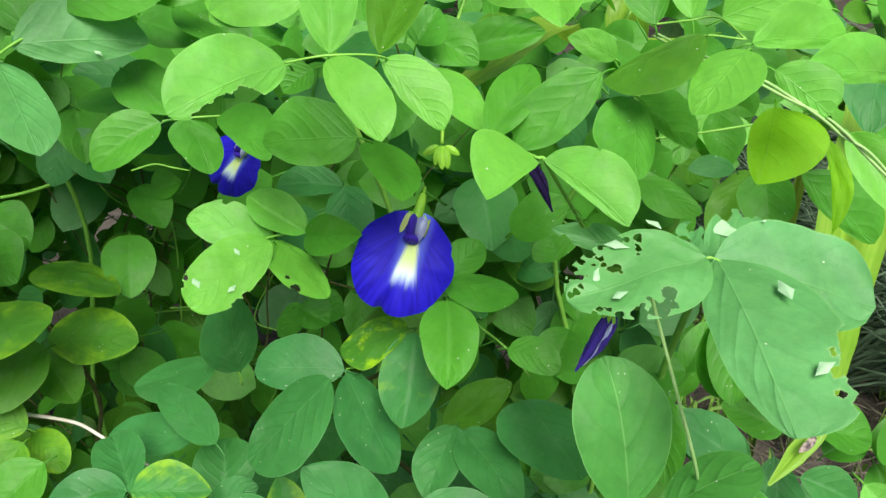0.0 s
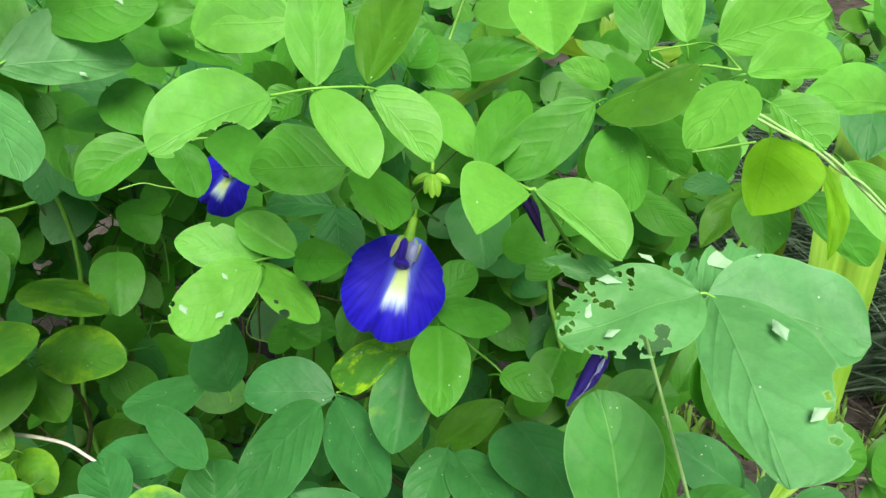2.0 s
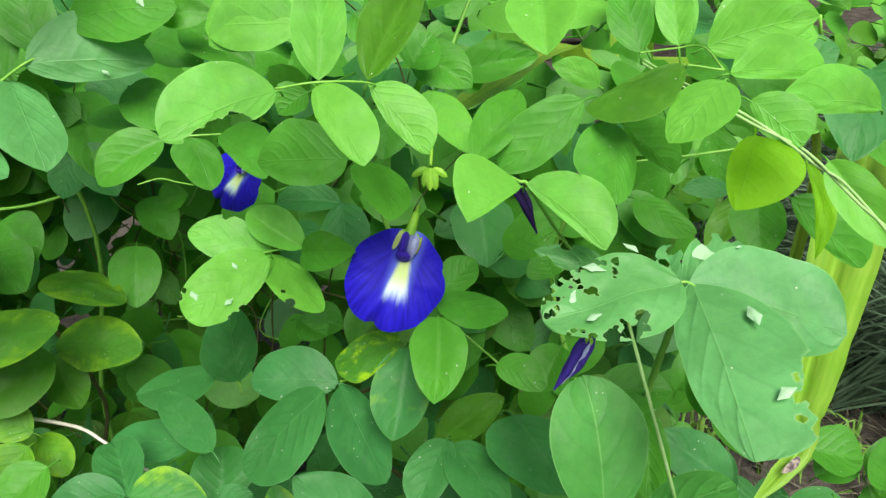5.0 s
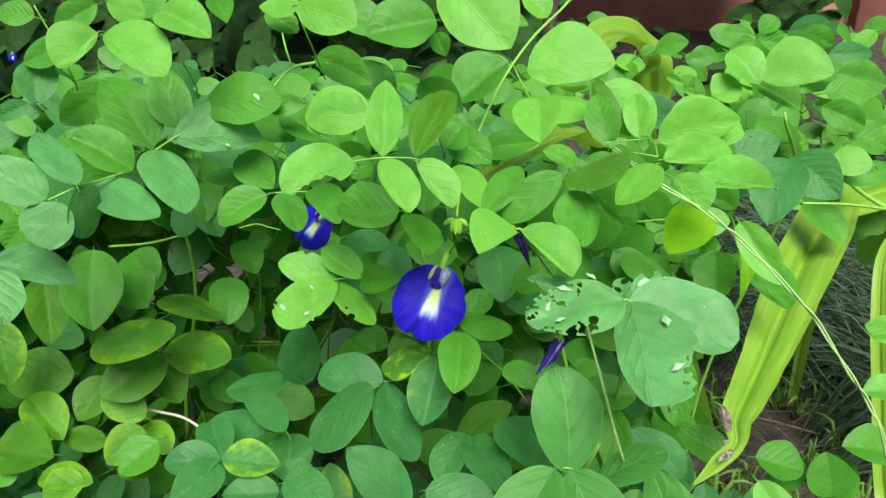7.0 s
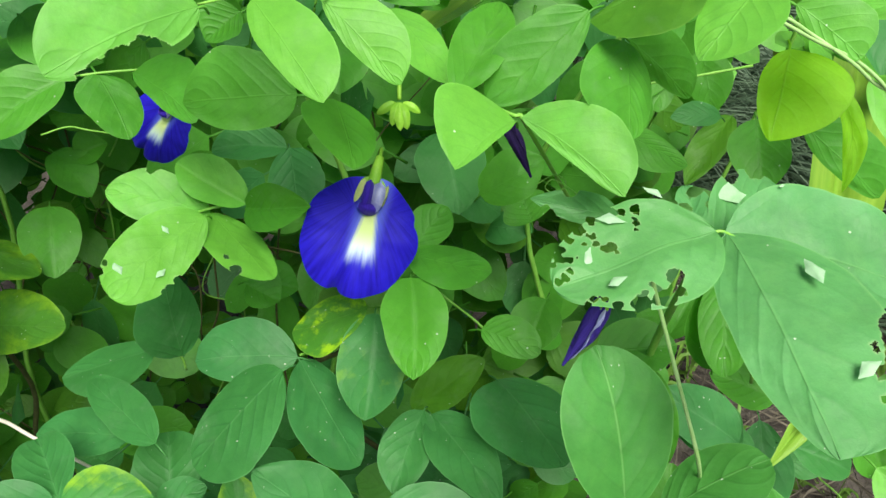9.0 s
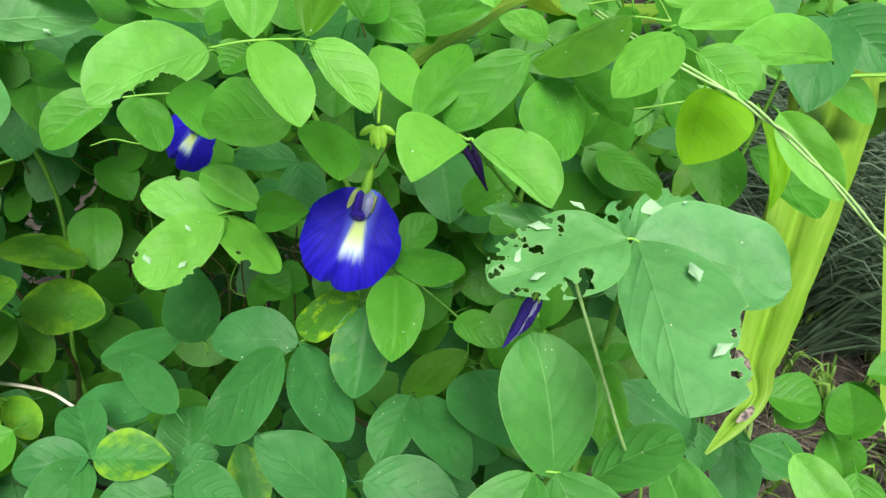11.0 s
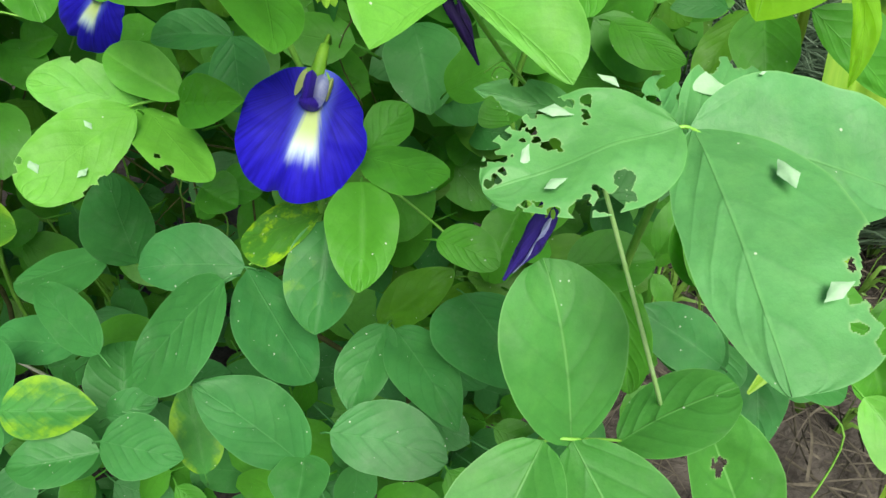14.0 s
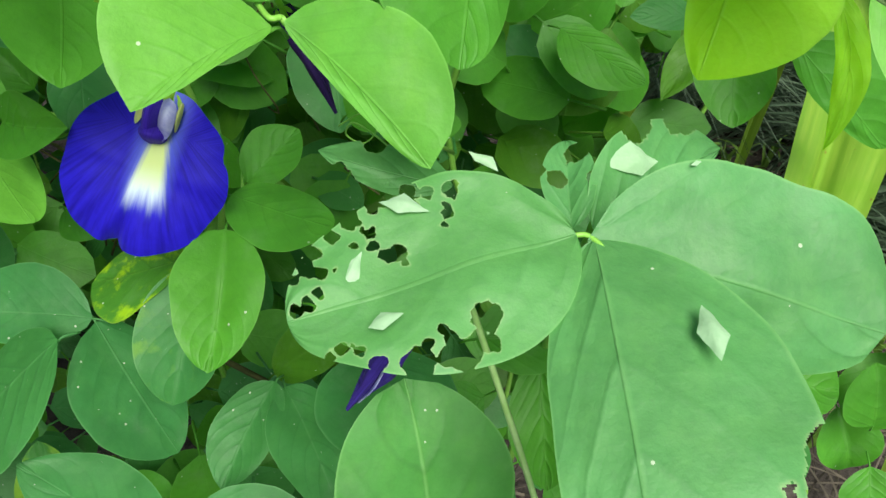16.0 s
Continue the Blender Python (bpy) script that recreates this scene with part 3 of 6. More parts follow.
BEAN_LEAF = stalk(BEAN, [(0.0892, 0.2139, 0.6925), (0.0914, 0.2136, 0.6926), (0.0948, 0.2101, 0.6920), (0.0999, 0.2091, 0.6895)], 0.00048, 0.00048, STEM, "leaf_stalk")
stalk(BEAN, [(0.0946, 0.2138, 0.6891), (0.1033, 0.2203, 0.6735), (0.1135, 0.2249, 0.6506), (0.1198, 0.2298, 0.6192)], 0.00064, 0.00064, STEM, "stem")
BROAD_LEAF = stalk(BEAN_LOW, [(0.0599, 0.1841, 0.6160), (0.0639, 0.1839, 0.6174), (0.0683, 0.1839, 0.6170), (0.0755, 0.1875, 0.6114), (0.0835, 0.1922, 0.6037)], 0.00048, 0.00048, STEM, "leaf_stalk")
ROW_LEAF = stalk(LEFT, [(-0.2022, 0.2357, 0.7245), (-0.1895, 0.2450, 0.7291), (-0.1949, 0.2688, 0.7227), (-0.1938, 0.2994, 0.7175), (-0.2184, 0.3724, 0.6931)], 0.00064, 0.00064, STEM, "leaf_stalk")
stalk(FAR, [(0.0792, 0.4372, 0.8148), (0.0613, 0.4150, 0.7964), (0.0406, 0.3929, 0.7788), (0.0227, 0.3685, 0.7557), (0.0091, 0.3422, 0.7273), (0.0024, 0.3232, 0.7122)], 0.00088, 0.00088, STEM, "stem")
stalk(FAR, [(-0.1263, 0.3674, 0.7490), (-0.1157, 0.3854, 0.7608), (-0.1021, 0.3990, 0.7625), (-0.0899, 0.4130, 0.7655)], 0.00104, 0.00104, STEM, "stem")
stalk(FAR, [(-0.1344, 0.4285, 0.7875), (-0.1240, 0.4020, 0.7749), (-0.1157, 0.3865, 0.7631)], 0.00064, 0.00064, STEM, "stem")
stalk(LEFT, [(-0.0880, 0.3228, 0.8061), (-0.0808, 0.3243, 0.7843), (-0.0905, 0.3757, 0.7565)], 0.00048, 0.00048, STEM, "stem")
stalk(LEFT, [(-0.1554, 0.3129, 0.7813), (-0.1602, 0.3358, 0.7615), (-0.1794, 0.3788, 0.7417)], 0.00048, 0.00048, STEM, "stem")
stalk(LEFT, [(-0.1380, 0.3158, 0.7825), (-0.1599, 0.3671, 0.7578)], 0.00048, 0.00048, STEM, "stem")
stalk(LEFT, [(-0.2326, 0.3061, 0.8117), (-0.2273, 0.3088, 0.7928), (-0.2274, 0.3190, 0.7681), (-0.2485, 0.3529, 0.7529)], 0.00048, 0.00048, STEM, "stem")
stalk(FAR, [(0.0287, 0.3853, 0.7662), (0.0363, 0.3801, 0.7531), (0.0438, 0.3847, 0.7375)], 0.00048, 0.00048, STEM, "stem")
stalk(FAR, [(0.2176, 0.3797, 0.6782), (0.2505, 0.3928, 0.6732), (0.2847, 0.4046, 0.6655)], 0.00096, 0.00096, STEM, "stem")
stalk(FAR, [(0.2617, 0.4400, 0.6770), (0.2781, 0.4360, 0.6641), (0.3024, 0.4330, 0.6509)], 0.00176, 0.00176, STEM, "stem")
stalk(FAR, [(0.2112, 0.5450, 0.7504), (0.2140, 0.5386, 0.7360), (0.2157, 0.5113, 0.7243)], 0.00056, 0.00056, STEM, "stem")
stalk(UPPER, [(0.0470, 0.2476, 0.6888), (0.0519, 0.2467, 0.6924), (0.0549, 0.2438, 0.6910), (0.0523, 0.2431, 0.6881), (0.0489, 0.2445, 0.6891), (0.0507, 0.2433, 0.6927), (0.0553, 0.2414, 0.6908), (0.0587, 0.2393, 0.6886)], 0.00018, 0.00018, STEM, "tendril")
stalk(MAIN, [(-0.1504, 0.3476, 0.6618), (-0.1394, 0.3498, 0.6641), (-0.1306, 0.3495, 0.6624), (-0.1238, 0.3535, 0.6586)], 0.0004, 0.0004, STEM, "stem")
stalk(UPPER, [(0.0891, 0.3119, 0.7349), (0.0932, 0.2974, 0.7351), (0.0958, 0.2802, 0.7357), (0.0997, 0.2595, 0.7378), (0.1033, 0.2370, 0.7420), (0.1139, 0.2363, 0.7360), (0.1234, 0.2330, 0.7302), (0.1311, 0.2336, 0.7242), (0.1391, 0.2323, 0.7198), (0.1494, 0.2327, 0.7103), (0.1583, 0.2304, 0.7011), (0.1689, 0.2301, 0.6901), (0.1795, 0.2280, 0.6809), (0.1891, 0.2265, 0.6676), (0.1971, 0.2223, 0.6547), (0.2023, 0.2222, 0.6479), (0.2072, 0.2204, 0.6432), (0.2127, 0.2197, 0.6341), (0.2164, 0.2166, 0.6257), (0.2236, 0.2184, 0.6074)], 0.0005, 0.00056, VINE_STEM, "twining_stem")
stalk(UPPER, [(0.0883, 0.3125, 0.7337), (0.0922, 0.2958, 0.7347), (0.0967, 0.2819, 0.7361), (0.1003, 0.2588, 0.7390), (0.1027, 0.2377, 0.7409), (0.1130, 0.2348, 0.7358), (0.1244, 0.2346, 0.7305), (0.1316, 0.2329, 0.7254), (0.1387, 0.2330, 0.7186), (0.1483, 0.2312, 0.7102), (0.1594, 0.2320, 0.7013), (0.1692, 0.2295, 0.6914), (0.1792, 0.2287, 0.6796), (0.1879, 0.2250, 0.6675), (0.1984, 0.2238, 0.6548), (0.2025, 0.2216, 0.6493), (0.2069, 0.2210, 0.6417), (0.2114, 0.2183, 0.6341), (0.2177, 0.2181, 0.6256), (0.2238, 0.2179, 0.6090)], 0.0005, 0.00056, VINE_STEM, "twining_stem")

# leaflets
leaflet(LEFT, (-0.1675, 0.3115, 0.7348), (-0.1222, 0.3372, 0.7278), (0.45, -0.61, 0.66), 0.0202, 0.0076, "pale", peak=(0.5, 0.45), acute=0.8, fold=22)
leaflet(LEFT, (-0.1763, 0.3113, 0.7284), (-0.1517, 0.2804, 0.6999), (0.31, -0.50, 0.81), 0.0128, 0.0180, "row", peak=(0.55, 0.4), acute=0.7, fold=29)
leaflet(ROW_LEAF, (-0.2012, 0.2773, 0.7194), (-0.1637, 0.2730, 0.7009), (0.35, -0.47, 0.81), 0.0141, 0.0177, "row", peak=(0.38, 0.5), acute=0.66, fold=27)
leaflet(ROW_LEAF, (-0.1984, 0.2359, 0.7239), (-0.1998, 0.2249, 0.7013), (0.11, -0.90, 0.43), 0.0098, 0.0143, "row", peak=0.42, acute=0.62, fold=25)
leaflet(ROW_LEAF, (-0.1880, 0.2408, 0.7313), (-0.2153, 0.2587, 0.7537), (0.39, -0.43, 0.82), 0.0117, 0.0099, "row", peak=0.5, acute=0.75, fold=23)
leaflet(ROW_LEAF, (-0.2031, 0.2359, 0.7253), (-0.2319, 0.2313, 0.7467), (0.52, -0.64, 0.56), 0.0124, 0.0124, "row")
leaflet(ROW_LEAF, (-0.1905, 0.3002, 0.7183), (-0.2228, 0.2953, 0.7400), (0.52, -0.55, 0.65), 0.0131, 0.0139, "mid")
leaflet(LEFT, (-0.1984, 0.3430, 0.7181), (-0.2434, 0.3768, 0.7556), (0.23, -0.57, 0.79), 0.0174, 0.0196, "mid")
leaflet(LEFT, (-0.1830, 0.3504, 0.7293), (-0.2004, 0.3751, 0.7631), (0.32, -0.68, 0.66), 0.0147, 0.0132, "mid")
leaflet(LEFT, (-0.1939, 0.3041, 0.7965), (-0.1531, 0.2895, 0.7776), (0.18, -0.55, 0.82), 0.0186, 0.0073, "lime", peak=(0.44, 0.5), acute=0.58, fold=22)
leaflet(LEFT, (-0.1973, 0.3041, 0.7977), (-0.2125, 0.2837, 0.7820), (0.32, -0.71, 0.62), 0.0048, 0.0146, "lime", peak=0.5, acute=0.6, fold=29)
leaflet(LEFT, (-0.2612, 0.3394, 0.7744), (-0.2549, 0.3187, 0.7521), (0.48, -0.57, 0.67), 0.0125, 0.0132, "blue")
leaflet(LEFT, (-0.0406, 0.2844, 0.7582), (-0.0764, 0.2840, 0.7500), (-0.14, -0.76, 0.63), 0.0050, 0.0171, "lime", peak=0.46, acute=0.75, fold=25)
leaflet(LEFT, (-0.1539, 0.3304, 0.7484), (-0.1039, 0.3286, 0.7536), (-0.11, -0.57, 0.82), 0.0175, 0.0129, "mid")
leaflet(LEFT, (-0.1173, 0.3353, 0.7483), (-0.0919, 0.3392, 0.7493), (0.12, -0.88, 0.46), 0.0070, 0.0070, "mid")
leaflet(LEFT, (-0.1632, 0.3131, 0.8070), (-0.1302, 0.3009, 0.7951), (0.05, -0.62, 0.78), 0.0126, 0.0119, "lime")
leaflet(LEFT, (-0.1811, 0.3306, 0.8026), (-0.2041, 0.3310, 0.8099), (0.16, -0.81, 0.56), 0.0076, 0.0087, "lime")
leaflet(LEFT, (-0.0841, 0.3145, 0.8108), (-0.0497, 0.3037, 0.8015), (-0.01, -0.67, 0.74), 0.0161, 0.0114, "lime")
leaflet(LEFT, (-0.0152, 0.3606, 0.7958), (-0.0548, 0.3416, 0.7901), (0.25, -0.71, 0.66), 0.0173, 0.0173, "mid")
leaflet(LEFT, (-0.0170, 0.3669, 0.7866), (-0.0097, 0.3619, 0.7741), (0.09, -0.90, 0.42), 0.0062, 0.0062, "mid")
leaflet(LEFT, (-0.2355, 0.2270, 0.6926), (-0.2051, 0.2459, 0.6713), (0.68, -0.49, 0.54), 0.0121, 0.0064, "pale")
leaflet(LEFT, (-0.2269, 0.2172, 0.6926), (-0.2222, 0.2056, 0.6669), (0.56, -0.71, 0.42), 0.0122, 0.0117, "pale")
leaflet(LEFT, (-0.2643, 0.3507, 0.7991), (-0.2876, 0.3490, 0.8020), (0.13, -0.78, 0.61), 0.0093, 0.0085, "mid")
leaflet(LEFT, (-0.2379, 0.3780, 0.8028), (-0.2640, 0.3672, 0.7875), (0.21, -0.93, 0.30), 0.0100, 0.0100, "mid")
leaflet(LEFT, (-0.1515, 0.3590, 0.8077), (-0.1381, 0.3442, 0.7961), (0.17, -0.51, 0.84), 0.0085, 0.0078, "mid")
leaflet(LEFT, (-0.0953, 0.3545, 0.8055), (-0.1199, 0.3508, 0.8048), (0.11, -0.85, 0.51), 0.0088, 0.0066, "lime")
leaflet(LEFT, (-0.1229, 0.3696, 0.7989), (-0.1023, 0.3667, 0.7871), (0.24, -0.76, 0.60), 0.0076, 0.0083, "mid")
leaflet(LEFT, (-0.2335, 0.3378, 0.7864), (-0.2636, 0.3285, 0.7752), (0.10, -0.88, 0.47), 0.0099, 0.0092, "mid")
leaflet(LEFT, (-0.2354, 0.3762, 0.7521), (-0.2705, 0.3604, 0.7288), (0.23, -0.93, 0.28), 0.0124, 0.0132, "mid")
leaflet(LEFT, (-0.2477, 0.2812, 0.6943), (-0.2643, 0.2712, 0.6780), (0.22, -0.92, 0.34), 0.0097, 0.0097, "mid")
leaflet(LEFT, (-0.2733, 0.2937, 0.7049), (-0.2590, 0.2867, 0.6860), (0.47, -0.64, 0.60), 0.0103, 0.0103, "mid")
leaflet(LEFT, (-0.2266, 0.2736, 0.7649), (-0.2451, 0.2676, 0.7575), (0.17, -0.93, 0.33), 0.0051, 0.0057, "blue")
leaflet(LEFT, (-0.1900, 0.3771, 0.6719), (-0.1731, 0.3668, 0.6455), (0.48, -0.67, 0.57), 0.0123, 0.0123, "blue")
leaflet(LEFT, (-0.1168, 0.3631, 0.7373), (-0.0810, 0.3494, 0.7215), (0.13, -0.58, 0.80), 0.0139, 0.0139, "mid")
leaflet(LEFT, (-0.1559, 0.3802, 0.6919), (-0.1249, 0.3697, 0.6842), (-0.02, -0.64, 0.77), 0.0141, 0.0141, "mid")
leaflet(LEFT, (-0.0778, 0.3755, 0.7987), (-0.0461, 0.3735, 0.7854), (0.22, -0.73, 0.65), 0.0121, 0.0121, "mid")
leaflet(LEFT, (-0.0341, 0.3554, 0.7441), (-0.0197, 0.3512, 0.7312), (0.35, -0.70, 0.62), 0.0117, 0.0117, "mid")
leaflet(LEFT, (-0.2185, 0.3785, 0.7984), (-0.1919, 0.3873, 0.8094), (0.10, -0.88, 0.46), 0.0123, 0.0123, "mid")
leaflet(LEFT, (-0.0818, 0.3800, 0.7629), (-0.0466, 0.3659, 0.7466), (0.08, -0.66, 0.75), 0.0137, 0.0121, "mid")
leaflet(LEFT, (-0.2015, 0.3601, 0.6856), (-0.2215, 0.3676, 0.7069), (0.48, -0.58, 0.65), 0.0138, 0.0138, "mid")
leaflet(TOP_LEAF, (-0.0371, 0.2281, 0.7515), (-0.0645, 0.2025, 0.7461), (0.35, -0.53, 0.77), 0.0065, 0.0134, "lime", peak=(0.42, 0.5), acute=(0.6, 0.5), fold=23, bites=((0.45, 0.25, 0.2), (0.6, 0.245, 0.2), (0.74, 0.235, 0.185)), label="insect-chewed leaflet with ragged holes")
leaflet(TOP_LEAF, (-0.0248, 0.2337, 0.7526), (-0.0286, 0.2691, 0.7806), (0.16, -0.60, 0.78), 0.0087, 0.0087, "lime")
leaflet(TOP_LEAF, (-0.0255, 0.2330, 0.7514), (-0.0082, 0.2095, 0.7347), (0.25, -0.43, 0.87), 0.0099, 0.0046, "lime", peak=(0.56, 0.4), acute=(0.6, 0.7), fold=28)
leaflet(TOP_LEAF, (-0.0112, 0.2488, 0.7459), (0.0082, 0.2371, 0.7264), (0.31, -0.65, 0.70), 0.0100, 0.0036, "lime", peak=(0.55, 0.5), acute=0.65, fold=26)
leaflet(TOP_LEAF, (-0.0121, 0.2496, 0.7474), (0.0006, 0.3020, 0.7670), (0.20, -0.39, 0.90), 0.0097, 0.0089, "olive")
leaflet(MAIN, (-0.0410, 0.2840, 0.7579), (-0.0778, 0.2869, 0.7557), (-0.09, -0.56, 0.82), 0.0092, 0.0167, "lime")
leaflet(PAIR_LEAF, (-0.0903, 0.3130, 0.7021), (-0.0622, 0.2835, 0.6957), (-0.03, -0.24, 0.97), 0.0130, 0.0046, "mid", peak=0.5, acute=0.6, fold=29)
leaflet(PAIR_LEAF, (-0.1117, 0.3052, 0.7035), (-0.1377, 0.2907, 0.6893), (0.04, -0.74, 0.67), 0.0103, 0.0112, "mid", peak=(0.47, 0.42), acute=(0.6, 0.66), fold=27)
leaflet(PAIR_LEAF, (-0.1033, 0.3123, 0.7026), (-0.0920, 0.2977, 0.6831), (0.39, -0.61, 0.69), 0.0094, 0.0114, "mid", peak=(0.45, 0.36), acute=0.6, fold=25)
leaflet(MAIN, (-0.0227, 0.2578, 0.7158), (-0.0577, 0.2617, 0.7125), (-0.14, -0.63, 0.76), 0.0093, 0.0140, "mid", peak=(0.36, 0.53), acute=0.7, fold=23)
leaflet(MAIN, (-0.0152, 0.2800, 0.7037), (-0.0081, 0.2528, 0.6929), (0.14, -0.33, 0.93), 0.0096, 0.0133, "mid", peak=(0.42, 0.35), acute=0.78, fold=30)
leaflet(MAIN, (-0.0447, 0.3363, 0.6576), (-0.0772, 0.3389, 0.6567), (-0.07, -0.58, 0.81), 0.0082, 0.0089, "blue", peak=0.5, acute=0.6, fold=28)
leaflet(MAIN, (-0.0420, 0.3277, 0.6619), (-0.0381, 0.3055, 0.6431), (0.19, -0.62, 0.77), 0.0119, 0.0102, "blue", peak=0.5, acute=0.55, fold=26)
leaflet(CHEWED_LEAF, (-0.0718, 0.3033, 0.6479), (-0.1084, 0.3013, 0.6602), (0.30, -0.48, 0.82), 0.0088, 0.0103, "lime", peak=0.55, acute=0.65, fold=24, bites=((0.62, -0.285, 0.06), (0.56, -0.3, 0.03),), label="insect-chewed leaflet with ragged holes")
leaflet(CHEWED_LEAF, (-0.0567, 0.3031, 0.6513), (-0.0841, 0.3142, 0.6641), (0.11, -0.62, 0.78), 0.0087, 0.0098, "lime")
leaflet(CHEWED_LEAF, (-0.0702, 0.2919, 0.6535), (-0.0963, 0.2567, 0.6440), (0.18, -0.38, 0.91), 0.0113, 0.0132, "lime", peak=(0.6, 0.55), acute=0.45, fold=29, bites=((0.8, -0.3, 0.06), (0.93, -0.19, 0.045), (0.535, 0.285, 0.06), (0.65, 0.275, 0.06), (0.84, -0.2, 0.02),), label="insect-chewed leaflet with ragged holes")
leaflet(CHEWED_LEAF, (-0.0708, 0.3033, 0.6476), (-0.0459, 0.2773, 0.6336), (0.19, -0.32, 0.93), 0.0091, 0.0138, "lime", peak=(0.5, 0.45), acute=0.5, fold=27, bites=((0.77, -0.235, 0.055), (0.61, -0.235, 0.028),), label="insect-chewed leaflet with ragged holes")
leaflet(MAIN, (-0.0560, 0.2981, 0.6524), (-0.0282, 0.2820, 0.6622), (-0.55, -0.62, 0.55), 0.0089, 0.0089, "mid")
leaflet(MAIN, (0.0054, 0.2916, 0.6329), (0.0366, 0.2792, 0.6320), (-0.14, -0.41, 0.90), 0.0094, 0.0129, "mid", peak=(0.42, 0.58), acute=0.6, fold=23)
leaflet(MAIN, (0.0063, 0.3049, 0.6261), (0.0215, 0.3183, 0.6371), (0.01, -0.65, 0.76), 0.0089, 0.0089, "mid")
leaflet(MAIN, (0.0059, 0.2798, 0.6303), (0.0061, 0.2436, 0.6124), (0.12, -0.44, 0.89), 0.0120, 0.0122, "mid", peak=0.46, acute=0.68, fold=28)
leaflet(MAIN, (-0.0125, 0.2881, 0.6098), (-0.0446, 0.2876, 0.5980), (-0.30, -0.47, 0.83), 0.0156, 0.0121, "mott", peak=(0.6, 0.45), acute=0.75, fold=26, label="yellow-mottled leaflet")
leaflet(MAIN, (0.1439, 0.4552, 0.6490), (0.1386, 0.4282, 0.6233), (-0.18, -0.66, 0.73), 0.0104, 0.0121, "mid")
# A green leaflet in shadow: the darker mature-leaf colour paints that shade.
leaflet(MAIN, (0.0198, 0.3911, 0.6347), (0.0274, 0.3542, 0.6097), (-0.01, -0.56, 0.83), 0.0169, 0.0169, "blue")
leaflet(MAIN, (0.0352, 0.3255, 0.6379), (0.0617, 0.3256, 0.6539), (-0.38, -0.68, 0.63), 0.0117, 0.0111, "mid")
leaflet(MAIN, (0.0620, 0.3537, 0.6042), (0.0557, 0.3610, 0.6175), (0.12, -0.85, 0.52), 0.0124, 0.0124, "mid")
leaflet(MAIN, (-0.0720, 0.3501, 0.5773), (-0.0527, 0.3490, 0.5727), (0.16, -0.55, 0.82), 0.0102, 0.0102, "mid")
leaflet(MAIN, (-0.0735, 0.3338, 0.5888), (-0.0581, 0.3302, 0.5805), (0.33, -0.48, 0.82), 0.0106, 0.0106, "mid")
leaflet(MAIN, (-0.1833, 0.4121, 0.6203), (-0.1615, 0.3926, 0.6035), (0.26, -0.45, 0.86), 0.0125, 0.0114, "mid")
leaflet(MAIN, (-0.1728, 0.4119, 0.6185), (-0.1555, 0.4157, 0.6226), (0.03, -0.80, 0.60), 0.0091, 0.0091, "mid")
leaflet(MAIN, (-0.1747, 0.3639, 0.6930), (-0.1327, 0.3537, 0.6894), (-0.07, -0.59, 0.81), 0.0090, 0.0103, "mid")
leaflet(MAIN, (-0.1454, 0.3540, 0.7112), (-0.1190, 0.3353, 0.6952), (0.03, -0.63, 0.78), 0.0124, 0.0124, "mid")
leaflet(MAIN, (-0.2016, 0.4062, 0.6908), (-0.1814, 0.3653, 0.6572), (0.31, -0.51, 0.80), 0.0157, 0.0157, "mid")
leaflet(MAIN, (-0.1418, 0.3753, 0.7276), (-0.1096, 0.3613, 0.7188), (-0.05, -0.61, 0.79), 0.0121, 0.0109, "mid")
leaflet(MAIN, (-0.0411, 0.2831, 0.7322), (-0.0519, 0.2780, 0.7249), (-0.10, -0.74, 0.66), 0.0076, 0.0076, "mid")
leaflet(MAIN, (-0.0144, 0.3099, 0.7157), (-0.0151, 0.2898, 0.7010), (0.09, -0.59, 0.80), 0.0107, 0.0107, "mid")
leaflet(MAIN, (0.0023, 0.3147, 0.7216), (0.0213, 0.2771, 0.7092), (-0.18, -0.39, 0.90), 0.0080, 0.0095, "lime")
leaflet(MAIN, (-0.0802, 0.3550, 0.6259), (-0.0957, 0.3633, 0.6421), (0.26, -0.74, 0.62), 0.0092, 0.0092, "mid")
leaflet(MAIN, (0.0653, 0.3196, 0.5845), (0.0534, 0.2994, 0.5712), (-0.05, -0.53, 0.85), 0.0116, 0.0116, "mid")
leaflet(MAIN, (-0.0051, 0.3191, 0.7300), (0.0043, 0.3270, 0.7423), (-0.09, -0.80, 0.59), 0.0102, 0.0102, "mid")
leaflet(MAIN, (0.0048, 0.3528, 0.7277), (0.0234, 0.3448, 0.7115), (0.20, -0.77, 0.61), 0.0113, 0.0101, "mid")
leaflet(MAIN, (-0.1396, 0.4036, 0.7170), (-0.1089, 0.3988, 0.7242), (-0.26, -0.78, 0.58), 0.0102, 0.0102, "mid")
leaflet(ARROW_LEAF, (0.0388, 0.2416, 0.7130), (0.0214, 0.2194, 0.7107), (0.19, -0.25, 0.95), 0.0022, 0.0155, "lime", peak=(0.5, 0.5), acute=(0.8, 0.52), basal=(0.5, 0.8), fold=29)
leaflet(ARROW_LEAF, (0.0408, 0.2421, 0.7137), (0.0660, 0.2203, 0.7002), (-0.01, -0.53, 0.85), 0.0126, 0.0027, "lime", peak=(0.62, 0.6), acute=(0.45, 0.7), fold=27)
leaflet(ARROW_LEAF, (0.0598, 0.2555, 0.7383), (0.0317, 0.2482, 0.7148), (-0.38, -0.65, 0.66), 0.0070, 0.0106, "mid", peak=0.52, acute=0.72, fold=25)
